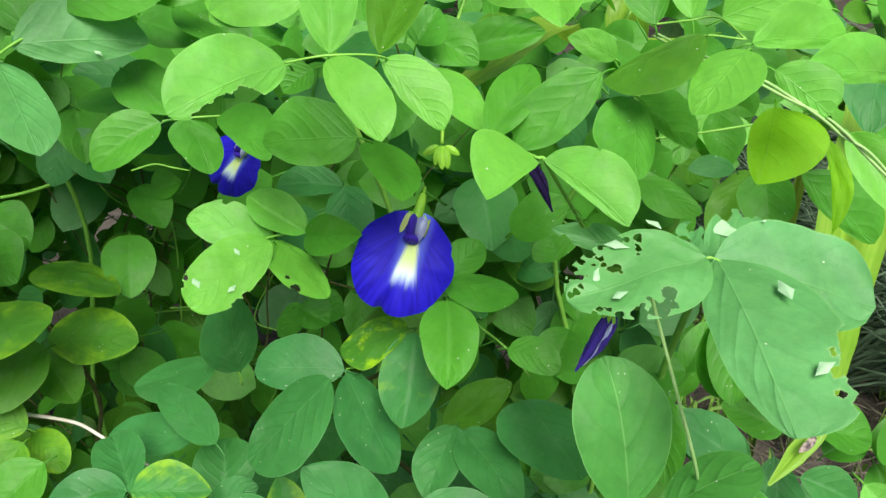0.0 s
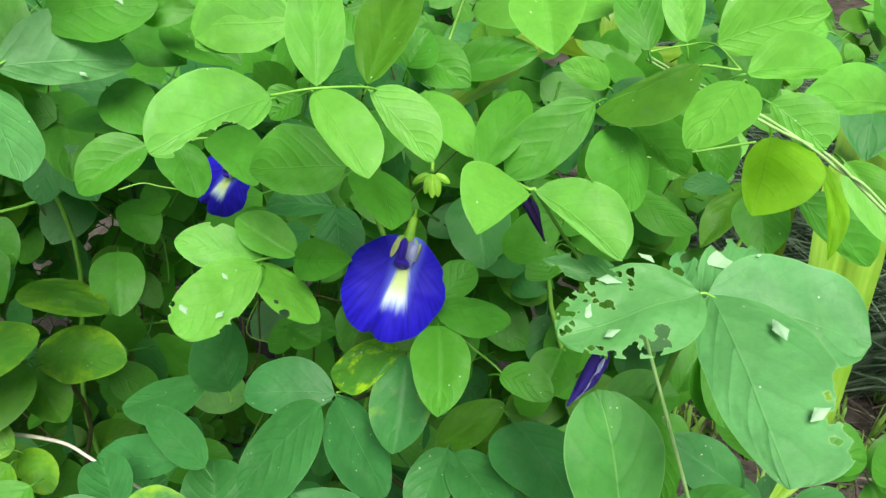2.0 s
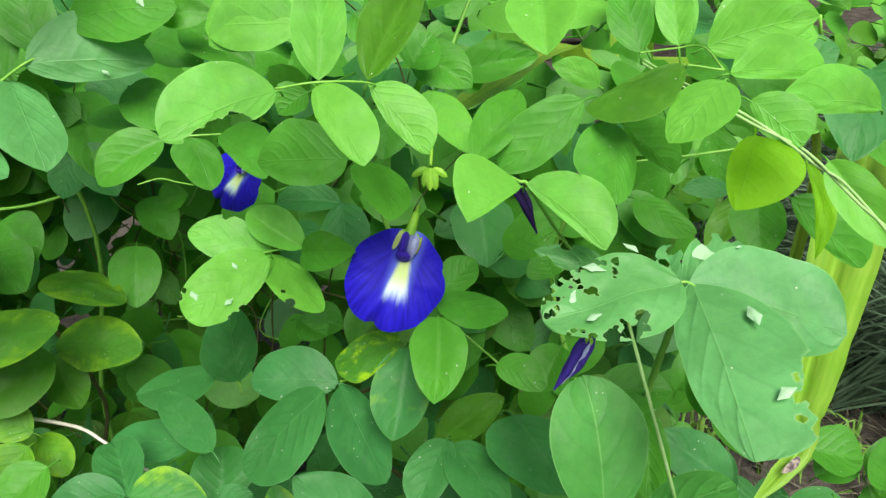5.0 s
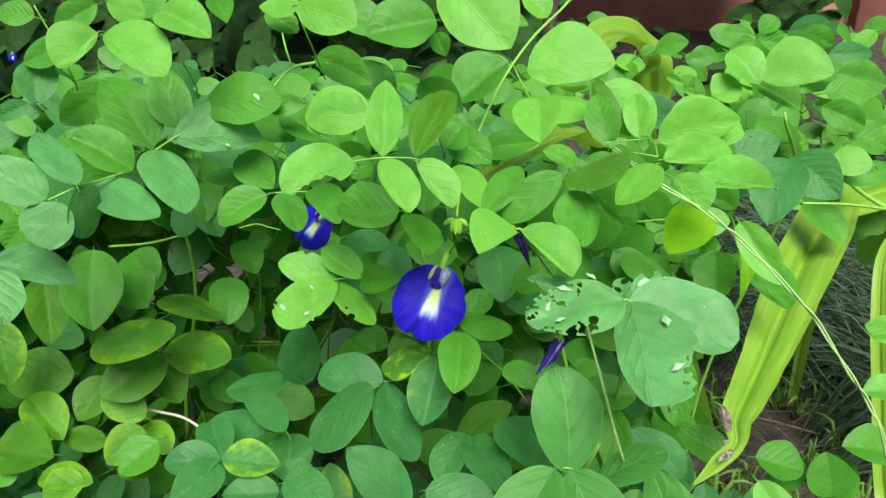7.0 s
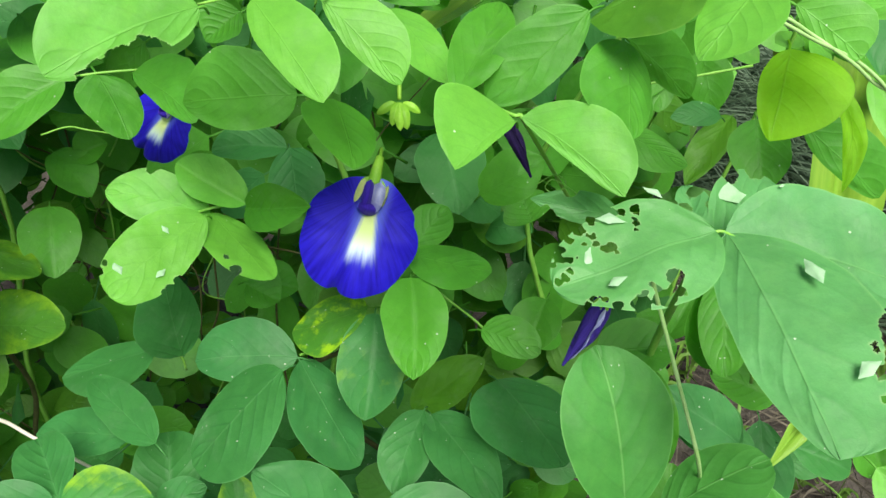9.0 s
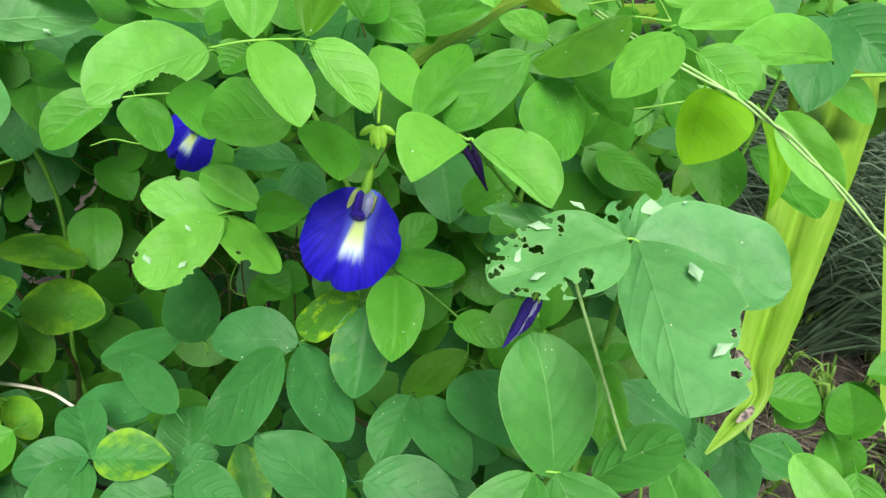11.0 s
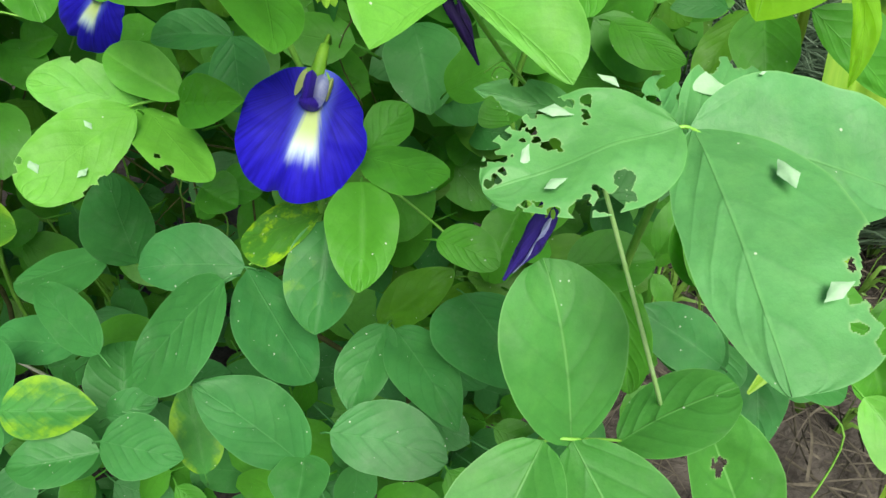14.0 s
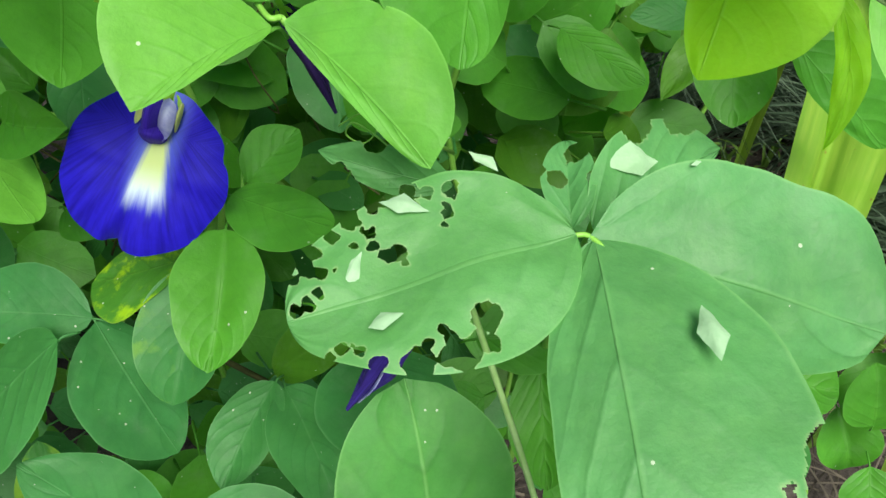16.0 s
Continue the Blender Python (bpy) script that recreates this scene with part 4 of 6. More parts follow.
leaflet(ARROW_LEAF, (0.0229, 0.2419, 0.7211), (0.0382, 0.2820, 0.7330), (0.09, -0.31, 0.95), 0.0081, 0.0081, "mid", peak=0.46)
leaflet(UPPER, (0.0720, 0.2609, 0.7273), (0.0703, 0.2376, 0.7077), (0.10, -0.64, 0.76), 0.0078, 0.0168, "mid", peak=(0.42, 0.55), acute=0.62, fold=30)
leaflet(UPPER, (0.0772, 0.2754, 0.7223), (0.0992, 0.2764, 0.7016), (0.41, -0.82, 0.39), 0.0099, 0.0034, "mid", peak=(0.45, 0.5), acute=0.6, fold=28)
leaflet(UPPER, (0.0925, 0.2600, 0.7487), (0.0604, 0.2570, 0.7346), (-0.25, -0.65, 0.72), 0.0164, 0.0038, "olive", peak=(0.55, 0.3), acute=0.6, fold=26)
leaflet(UPPER, (0.1029, 0.2485, 0.7471), (0.0844, 0.2339, 0.7316), (-0.23, -0.56, 0.80), 0.0120, 0.0095, "lime", peak=(0.47, 0.36), acute=(0.6, 0.8), fold=24)
leaflet(UPPER, (0.1072, 0.2576, 0.7465), (0.1430, 0.2690, 0.7425), (0.29, -0.67, 0.68), 0.0111, 0.0034, "lime", peak=0.52, acute=0.5, fold=22)
leaflet(UPPER, (0.1624, 0.2645, 0.7313), (0.1207, 0.2481, 0.7379), (0.36, -0.63, 0.69), 0.0037, 0.0110, "lime", peak=0.5, acute=0.6, fold=29)
leaflet(UPPER, (0.1107, 0.2438, 0.7421), (0.1258, 0.2332, 0.7311), (-0.05, -0.76, 0.65), 0.0093, 0.0038, "lime", peak=0.62, acute=0.48, fold=27)
leaflet(UPPER, (0.1108, 0.3015, 0.7429), (0.1546, 0.3123, 0.7514), (0.07, -0.79, 0.61), 0.0137, 0.0091, "lime")
leaflet(UPPER, (0.1020, 0.3096, 0.7409), (0.1001, 0.3283, 0.7608), (-0.20, -0.72, 0.66), 0.0073, 0.0073, "lime")
leaflet(UPPER, (0.0832, 0.2887, 0.7445), (0.0778, 0.3115, 0.7644), (-0.12, -0.67, 0.73), 0.0092, 0.0083, "mid")
leaflet(UPPER, (0.0467, 0.3077, 0.7623), (0.0484, 0.2779, 0.7469), (-0.12, -0.46, 0.88), 0.0127, 0.0127, "lime")
leaflet(UPPER, (0.0669, 0.2720, 0.7376), (0.0499, 0.2721, 0.7453), (0.21, -0.86, 0.47), 0.0038, 0.0059, "lime")
leaflet(UPPER, (0.1202, 0.2602, 0.7236), (0.1126, 0.2440, 0.7025), (-0.07, -0.78, 0.62), 0.0174, 0.0059, "sun", peak=(0.4, 0.42), acute=(0.75, 0.8), fold=24, label="yellow-green leaflet")
leaflet(UPPER, (0.1545, 0.2928, 0.6983), (0.1578, 0.2744, 0.6648), (0.06, -0.87, 0.49), 0.0041, 0.0034, "sun", peak=0.5, acute=0.9, sway=0.13, fold=22, label="yellow-green leaflet")
leaflet(UPPER, (0.1487, 0.2638, 0.7123), (0.1668, 0.2405, 0.6896), (-0.30, -0.78, 0.56), 0.0082, 0.0082, "lime")
leaflet(UPPER, (0.1644, 0.3652, 0.6489), (0.1629, 0.3397, 0.6251), (-0.26, -0.65, 0.71), 0.0133, 0.0133, "mid")
leaflet(UPPER, (0.1667, 0.3291, 0.6648), (0.2000, 0.3149, 0.6360), (0.14, -0.82, 0.56), 0.0145, 0.0056, "mid", peak=(0.58, 0.5), acute=0.6, fold=25)
leaflet(UPPER, (0.1629, 0.4014, 0.6328), (0.1353, 0.3969, 0.6354), (0.16, -0.50, 0.85), 0.0057, 0.0065, "blue")
leaflet(UPPER, (0.1093, 0.3959, 0.6307), (0.1421, 0.3793, 0.6173), (-0.08, -0.71, 0.70), 0.0087, 0.0133, "mid")
leaflet(UPPER, (0.1321, 0.4157, 0.6027), (0.1031, 0.4085, 0.6139), (0.39, -0.74, 0.54), 0.0098, 0.0098, "mid")
leaflet(UPPER, (0.1570, 0.4278, 0.6591), (0.1627, 0.4110, 0.6296), (-0.13, -0.87, 0.47), 0.0120, 0.0100, "mid")
leaflet(FAR, (0.1907, 0.3316, 0.7232), (0.1717, 0.2939, 0.6983), (-0.11, -0.51, 0.85), 0.0144, 0.0163, "blue")
leaflet(FAR, (0.1932, 0.3418, 0.7208), (0.2185, 0.3256, 0.7027), (-0.16, -0.83, 0.53), 0.0141, 0.0135, "blue")
leaflet(FAR, (0.1608, 0.3247, 0.7402), (0.1144, 0.3138, 0.7382), (0.07, -0.48, 0.87), 0.0075, 0.0243, "lime")
leaflet(FAR, (0.0842, 0.3373, 0.7652), (0.1105, 0.3266, 0.7374), (0.30, -0.76, 0.58), 0.0152, 0.0129, "lime")
leaflet(FAR, (0.0772, 0.3360, 0.7644), (0.0889, 0.3133, 0.7365), (0.02, -0.77, 0.63), 0.0098, 0.0052, "olive")
leaflet(FAR, (0.0237, 0.3857, 0.7384), (0.0864, 0.3498, 0.7445), (-0.33, -0.44, 0.83), 0.0105, 0.0266, "lime")
leaflet(FAR, (0.0385, 0.3841, 0.7608), (0.0933, 0.3830, 0.7663), (-0.09, -0.58, 0.81), 0.0269, 0.0115, "lime")
leaflet(FAR, (0.1767, 0.4569, 0.7595), (0.1954, 0.4395, 0.7408), (0.05, -0.70, 0.71), 0.0142, 0.0132, "lime")
leaflet(FAR, (0.1988, 0.4524, 0.7438), (0.2430, 0.4391, 0.7498), (-0.27, -0.53, 0.81), 0.0210, 0.0084, "lime")
leaflet(FAR, (0.2053, 0.4803, 0.7314), (0.2340, 0.4659, 0.7162), (0.06, -0.66, 0.75), 0.0139, 0.0128, "lime")
leaflet(FAR, (0.2132, 0.5482, 0.7564), (0.1907, 0.5464, 0.7589), (0.12, -0.86, 0.50), 0.0068, 0.0068, "mid")
leaflet(FAR, (0.2156, 0.5462, 0.7515), (0.1957, 0.5402, 0.7445), (0.07, -0.84, 0.53), 0.0065, 0.0065, "mid")
leaflet(FAR, (0.2199, 0.5490, 0.7563), (0.2328, 0.5565, 0.7683), (-0.10, -0.80, 0.60), 0.0083, 0.0083, "mid")
leaflet(FAR, (0.2201, 0.5467, 0.7514), (0.2449, 0.5473, 0.7456), (0.15, -0.82, 0.56), 0.0093, 0.0093, "mid")
leaflet(FAR, (0.2088, 0.5730, 0.7636), (0.2182, 0.5732, 0.7613), (0.07, -0.97, 0.22), 0.0057, 0.0057, "mid")
leaflet(FAR, (0.2338, 0.5304, 0.7595), (0.2563, 0.5238, 0.7393), (-0.12, -0.98, 0.19), 0.0088, 0.0097, "mid")
leaflet(FAR, (0.2485, 0.5739, 0.7544), (0.2870, 0.5773, 0.7508), (0.11, -0.94, 0.33), 0.0143, 0.0124, "blue")
leaflet(FAR, (0.2468, 0.5330, 0.7612), (0.2710, 0.5313, 0.7509), (0.08, -0.93, 0.35), 0.0092, 0.0074, "mid")
leaflet(FAR, (0.1274, 0.4611, 0.7592), (0.1491, 0.4563, 0.7661), (-0.34, -0.74, 0.57), 0.0090, 0.0081, "mid")
leaflet(FAR, (0.1188, 0.4693, 0.7556), (0.1288, 0.4723, 0.7591), (0.02, -0.79, 0.62), 0.0044, 0.0044, "mid")
leaflet(FAR, (0.1571, 0.4923, 0.7472), (0.1780, 0.4959, 0.7487), (0.07, -0.73, 0.67), 0.0078, 0.0068, "mid")
leaflet(FAR, (0.2838, 0.5703, 0.7369), (0.3185, 0.5747, 0.7363), (0.12, -0.87, 0.48), 0.0098, 0.0108, "blue")
leaflet(FAR, (0.2619, 0.3962, 0.7004), (0.2365, 0.3992, 0.6988), (-0.11, -0.48, 0.87), 0.0079, 0.0128, "lime")
leaflet(FAR, (0.2513, 0.4735, 0.7273), (0.2856, 0.4787, 0.7285), (0.11, -0.86, 0.50), 0.0101, 0.0126, "mid")
leaflet(FAR, (0.2461, 0.4587, 0.7208), (0.2764, 0.4565, 0.7075), (0.07, -0.95, 0.32), 0.0107, 0.0107, "mid")
leaflet(FAR, (0.1661, 0.4424, 0.7320), (0.1853, 0.4481, 0.7387), (-0.04, -0.70, 0.71), 0.0122, 0.0122, "lime")
leaflet(FAR, (0.2686, 0.4625, 0.6993), (0.2972, 0.4626, 0.6914), (0.18, -0.73, 0.66), 0.0136, 0.0136, "mid")
leaflet(FAR, (0.1731, 0.3883, 0.7087), (0.2017, 0.3950, 0.7147), (-0.04, -0.57, 0.82), 0.0122, 0.0104, "blue")
leaflet(FAR, (0.1019, 0.4106, 0.7295), (0.1454, 0.4128, 0.7219), (0.16, -0.68, 0.72), 0.0136, 0.0136, "blue")
leaflet(FAR, (0.2664, 0.5014, 0.7356), (0.3044, 0.5026, 0.7272), (0.13, -0.87, 0.47), 0.0145, 0.0154, "mid")
leaflet(FAR, (0.2502, 0.4088, 0.6839), (0.2837, 0.4162, 0.6901), (0.05, -0.76, 0.65), 0.0094, 0.0094, "mid")
leaflet(FAR, (-0.0115, 0.4381, 0.7268), (0.0239, 0.4548, 0.7519), (-0.20, -0.66, 0.72), 0.0203, 0.0203, "mid")
leaflet(FAR, (-0.0046, 0.3420, 0.7307), (0.0204, 0.3283, 0.7180), (0.02, -0.66, 0.75), 0.0111, 0.0126, "mid")
leaflet(FAR, (-0.0066, 0.3305, 0.8226), (0.0316, 0.3086, 0.7889), (0.24, -0.67, 0.70), 0.0210, 0.0159, "lime", acute=0.8, peak=0.53)
leaflet(FAR, (0.0120, 0.3491, 0.7180), (0.0499, 0.3473, 0.7265), (-0.17, -0.79, 0.59), 0.0096, 0.0096, "mid")
leaflet(FAR, (-0.0878, 0.3522, 0.7756), (-0.0511, 0.3395, 0.7617), (-0.02, -0.77, 0.64), 0.0114, 0.0107, "mid")
leaflet(FAR, (-0.0485, 0.3747, 0.7425), (-0.0674, 0.3833, 0.7659), (0.36, -0.74, 0.56), 0.0102, 0.0109, "mid")
leaflet(FAR, (-0.0308, 0.3816, 0.7521), (-0.0003, 0.3679, 0.7377), (-0.11, -0.83, 0.55), 0.0110, 0.0110, "mid")
leaflet(FAR, (0.0510, 0.4517, 0.7839), (0.0328, 0.4562, 0.7985), (0.31, -0.73, 0.61), 0.0107, 0.0107, "lime")
leaflet(FAR, (0.0145, 0.4076, 0.7940), (0.0383, 0.4067, 0.7853), (0.12, -0.89, 0.43), 0.0054, 0.0038, "lime")
leaflet(FAR, (0.1280, 0.4038, 0.7540), (0.1390, 0.3929, 0.7511), (-0.54, -0.68, 0.50), 0.0029, 0.0026, "lime")
leaflet(FAR, (0.1412, 0.3984, 0.7389), (0.1434, 0.3958, 0.7559), (-0.28, -0.95, -0.11), 0.0025, 0.0025, "lime")
leaflet(FAR, (0.1502, 0.4003, 0.7404), (0.1355, 0.3910, 0.7480), (0.63, -0.68, 0.38), 0.0029, 0.0033, "lime")
leaflet(FAR, (0.1438, 0.3979, 0.7372), (0.1371, 0.3934, 0.7528), (0.16, -0.97, -0.21), 0.0022, 0.0022, "lime")
leaflet(FAR, (0.2169, 0.5135, 0.5777), (0.1774, 0.4701, 0.5502), (-0.16, -0.42, 0.89), 0.0114, 0.0114, "olive")
leaflet(YELLOW, (-0.2232, 0.3073, 0.5250), (-0.2003, 0.2910, 0.5133), (0.24, -0.33, 0.91), 0.0100, 0.0076, "yell", peak=0.5, acute=0.52, fold=24, label="yellow-green leaflet")
leaflet(YELLOW, (-0.2220, 0.3451, 0.5601), (-0.1637, 0.3330, 0.5666), (-0.18, -0.36, 0.92), 0.0181, 0.0116, "yel", peak=0.46, acute=0.62, fold=22, label="yellow-mottled leaflet")
leaflet(YELLOW, (-0.2198, 0.3621, 0.5986), (-0.1710, 0.3400, 0.5930), (-0.00, -0.24, 0.97), 0.0122, 0.0212, "yel", peak=(0.42, 0.5), acute=0.66, fold=29, bites=((0.22, 0.28, 0.1),), label="insect-chewed leaflet with ragged holes")
leaflet(YELLOW, (-0.1781, 0.3812, 0.6058), (-0.1706, 0.3507, 0.5831), (0.34, -0.51, 0.79), 0.0145, 0.0145, "mid")
leaflet(YELLOW, (-0.2261, 0.3459, 0.5522), (-0.2041, 0.3237, 0.5312), (0.33, -0.46, 0.83), 0.0125, 0.0123, "olive", peak=0.5, acute=0.6, fold=25)
leaflet(ROW_LEAF, (-0.1909, 0.2446, 0.7286), (-0.1945, 0.2549, 0.6974), (0.90, -0.38, -0.23), 0.0126, 0.0150, "row", peak=0.42, acute=0.74, fold=23)
leaflet(YELLOW, (-0.2792, 0.3147, 0.6352), (-0.2658, 0.2887, 0.5999), (0.45, -0.63, 0.63), 0.0143, 0.0135, "olive")
leaflet(YELLOW, (-0.2517, 0.3353, 0.6475), (-0.2378, 0.2951, 0.6080), (0.38, -0.58, 0.72), 0.0198, 0.0198, "mid")
leaflet(YELLOW, (-0.2477, 0.3546, 0.6178), (-0.2230, 0.3391, 0.6012), (0.18, -0.57, 0.80), 0.0162, 0.0142, "mid")
leaflet(YELLOW, (-0.2526, 0.3786, 0.6233), (-0.2281, 0.3629, 0.6065), (0.17, -0.58, 0.80), 0.0168, 0.0168, "mid")
leaflet(YELLOW, (-0.2434, 0.3034, 0.5959), (-0.1825, 0.2960, 0.6074), (-0.22, -0.47, 0.86), 0.0174, 0.0259, "yel", peak=0.52, acute=0.48, fold=22, label="yellow-mottled leaflet")
leaflet(YELLOW, (-0.2051, 0.3179, 0.5749), (-0.2387, 0.2872, 0.5613), (0.29, -0.63, 0.72), 0.0177, 0.0169, "olive")
leaflet(YELLOW, (-0.2971, 0.2834, 0.6206), (-0.2847, 0.2667, 0.5819), (0.58, -0.66, 0.47), 0.0138, 0.0131, "yel", label="yellow-mottled leaflet")
leaflet(YELLOW, (-0.2730, 0.3130, 0.5606), (-0.3204, 0.3033, 0.5535), (-0.02, -0.52, 0.85), 0.0166, 0.0194, "olive")
leaflet(YELLOW, (-0.2985, 0.2943, 0.5514), (-0.2673, 0.2772, 0.5299), (0.38, -0.36, 0.85), 0.0143, 0.0135, "yell", label="yellow-green leaflet")
leaflet(YELLOW, (-0.2144, 0.2948, 0.5405), (-0.2422, 0.2911, 0.5555), (0.48, -0.35, 0.80), 0.0093, 0.0127, "yell", label="yellow-green leaflet")
leaflet(YELLOW, (-0.2490, 0.3146, 0.5572), (-0.2607, 0.2877, 0.5386), (0.26, -0.62, 0.74), 0.0125, 0.0141, "olive")
leaflet(YELLOW, (-0.2140, 0.2879, 0.5373), (-0.2295, 0.2641, 0.5235), (0.24, -0.60, 0.76), 0.0136, 0.0128, "yell", label="yellow-green leaflet")
leaflet(YELLOW, (-0.2428, 0.2879, 0.5223), (-0.2741, 0.2846, 0.5243), (0.12, -0.66, 0.74), 0.0079, 0.0095, "olive")
leaflet(YELLOW, (-0.3069, 0.2611, 0.5303), (-0.2613, 0.2574, 0.5327), (-0.08, -0.42, 0.90), 0.0181, 0.0181, "olive")
leaflet(YELLOW, (-0.2888, 0.2531, 0.5315), (-0.2961, 0.2374, 0.5235), (0.49, -0.56, 0.66), 0.0111, 0.0111, "mid")
leaflet(YELLOW, (-0.2700, 0.2507, 0.5211), (-0.2293, 0.2465, 0.5239), (-0.10, -0.41, 0.91), 0.0102, 0.0102, "yell", label="yellow-green leaflet")
leaflet(YELLOW, (-0.2348, 0.2463, 0.5250), (-0.2616, 0.2393, 0.5179), (-0.04, -0.63, 0.78), 0.0123, 0.0123, "yell", label="yellow-green leaflet")
leaflet(YELLOW, (-0.2286, 0.2774, 0.5194), (-0.2004, 0.2773, 0.5112), (0.24, -0.51, 0.82), 0.0134, 0.0142, "olive")
leaflet(YELLOW, (-0.1935, 0.2706, 0.5414), (-0.2125, 0.2509, 0.5285), (0.03, -0.57, 0.82), 0.0133, 0.0133, "mid")
leaflet(LOW, (-0.0097, 0.2870, 0.6075), (-0.0146, 0.2555, 0.5792), (0.07, -0.67, 0.74), 0.0130, 0.0135, "dmott", peak=0.5, acute=0.72, fold=28)
leaflet(DUSTY_LEAF, (-0.0403, 0.2753, 0.5942), (-0.0185, 0.2545, 0.5535), (0.49, -0.64, 0.59), 0.0131, 0.0182, "dust", peak=(0.5, 0.46), acute=0.66, fold=26)
leaflet(DUSTY_LEAF, (-0.0411, 0.2759, 0.5953), (-0.0839, 0.2798, 0.5915), (-0.12, -0.37, 0.92), 0.0090, 0.0147, "dust", peak=0.47, acute=0.52, fold=24)
leaflet(DUSTY_LEAF, (-0.0445, 0.2622, 0.6017), (-0.0808, 0.2436, 0.5711), (-0.32, -0.59, 0.74), 0.0220, 0.0161, "dust", peak=(0.56, 0.5), acute=0.55, fold=22)
leaflet(LOW, (-0.1195, 0.3236, 0.5598), (-0.1615, 0.3115, 0.5543), (0.01, -0.44, 0.90), 0.0202, 0.0114, "blue", peak=0.45, acute=0.7, fold=29)
leaflet(LOW, (-0.1073, 0.3221, 0.5556), (-0.1040, 0.3202, 0.6087), (0.25, -0.97, -0.05), 0.0163, 0.0113, "blue", peak=0.45, acute=0.7, fold=27)
leaflet(LOW, (-0.1008, 0.2603, 0.5652), (-0.1408, 0.2975, 0.5656), (-0.06, -0.08, 0.99), 0.0079, 0.0102, "blue", peak=(0.45, 0.42), acute=0.55, fold=25)
leaflet(LOW, (-0.1189, 0.2756, 0.5522), (-0.1690, 0.2891, 0.5412), (-0.27, -0.23, 0.94), 0.0092, 0.0116, "blue", peak=0.5, acute=0.78, fold=23)
leaflet(LOW, (-0.1343, 0.2390, 0.5568), (-0.1541, 0.2699, 0.5601), (0.02, -0.09, 1.00), 0.0116, 0.0111, "blue", peak=0.55, acute=0.48, fold=30)
leaflet(LOW, (-0.1361, 0.2395, 0.5578), (-0.1678, 0.2308, 0.5588), (0.17, -0.50, 0.85), 0.0115, 0.0115, "dust")
leaflet(LOW, (-0.1367, 0.2380, 0.5558), (-0.1521, 0.2041, 0.5545), (0.44, -0.23, 0.87), 0.0130, 0.0115, "dust")
leaflet(LOW, (-0.1341, 0.2396, 0.5577), (-0.1007, 0.2448, 0.5513), (0.24, -0.46, 0.86), 0.0129, 0.0119, "yele", label="leaflet with a yellowing rim")
leaflet(LOW, (-0.0979, 0.2308, 0.5435), (-0.1305, 0.2231, 0.5448), (0.12, -0.35, 0.93), 0.0110, 0.0105, "dust")
leaflet(LOW, (-0.0950, 0.2305, 0.5510), (-0.0615, 0.2223, 0.5515), (-0.06, -0.20, 0.98), 0.0120, 0.0104, "blue")
leaflet(LOW, (-0.1062, 0.2632, 0.5219), (-0.1110, 0.2920, 0.5364), (0.15, -0.42, 0.89), 0.0152, 0.0169, "blue", peak=0.5, acute=0.5, fold=27)
leaflet(LOW, (-0.1064, 0.2536, 0.5336), (-0.0851, 0.2588, 0.5384), (-0.06, -0.54, 0.84), 0.0083, 0.0050, "blue")
leaflet(LOW, (-0.0696, 0.2430, 0.5075), (-0.0780, 0.2689, 0.5347), (0.30, -0.64, 0.70), 0.0099, 0.0110, "yele", label="leaflet with a yellowing rim")
leaflet(LOW, (-0.0214, 0.2293, 0.5347), (-0.0563, 0.2372, 0.5750), (0.58, -0.54, 0.61), 0.0115, 0.0160, "dust")
leaflet(LOW, (-0.0099, 0.2318, 0.5524), (0.0333, 0.2236, 0.5453), (0.10, -0.28, 0.96), 0.0144, 0.0124, "dust")
leaflet(LOW, (-0.0215, 0.2317, 0.5379), (-0.0218, 0.2071, 0.5377), (0.07, -0.01, 1.00), 0.0109, 0.0109, "dust")
leaflet(LOW, (0.0079, 0.2834, 0.5537), (-0.0051, 0.2476, 0.5421), (0.01, -0.31, 0.95), 0.0109, 0.0115, "dust")
leaflet(LOW, (0.0112, 0.2824, 0.5520), (0.0374, 0.2333, 0.5496), (-0.17, -0.14, 0.97), 0.0125, 0.0130, "dust")
leaflet(LOW, (0.0017, 0.3000, 0.5354), (0.0365, 0.3084, 0.5596), (-0.30, -0.68, 0.67), 0.0106, 0.0106, "olive")
leaflet(LOW, (0.0406, 0.2887, 0.5656), (0.0650, 0.2501, 0.5534), (0.11, -0.24, 0.97), 0.0215, 0.0286, "blue", peak=0.45, acute=0.55, fold=27)
leaflet(LOW, (0.0316, 0.2641, 0.6169), (0.0524, 0.2522, 0.6147), (-0.08, -0.32, 0.94), 0.0084, 0.0059, "mid", peak=0.45, acute=0.55, fold=25)
leaflet(LOW, (0.0767, 0.2674, 0.5995), (0.1091, 0.2698, 0.5995), (0.03, -0.44, 0.90), 0.0124, 0.0119, "mid")
leaflet(LOW, (0.0966, 0.2689, 0.5913), (0.0996, 0.2402, 0.5609), (-0.12, -0.73, 0.67), 0.0097, 0.0102, "mid")
leaflet(LOW, (0.1471, 0.2718, 0.5323), (0.1099, 0.2868, 0.5561), (0.12, -0.74, 0.66), 0.0136, 0.0136, "blue")
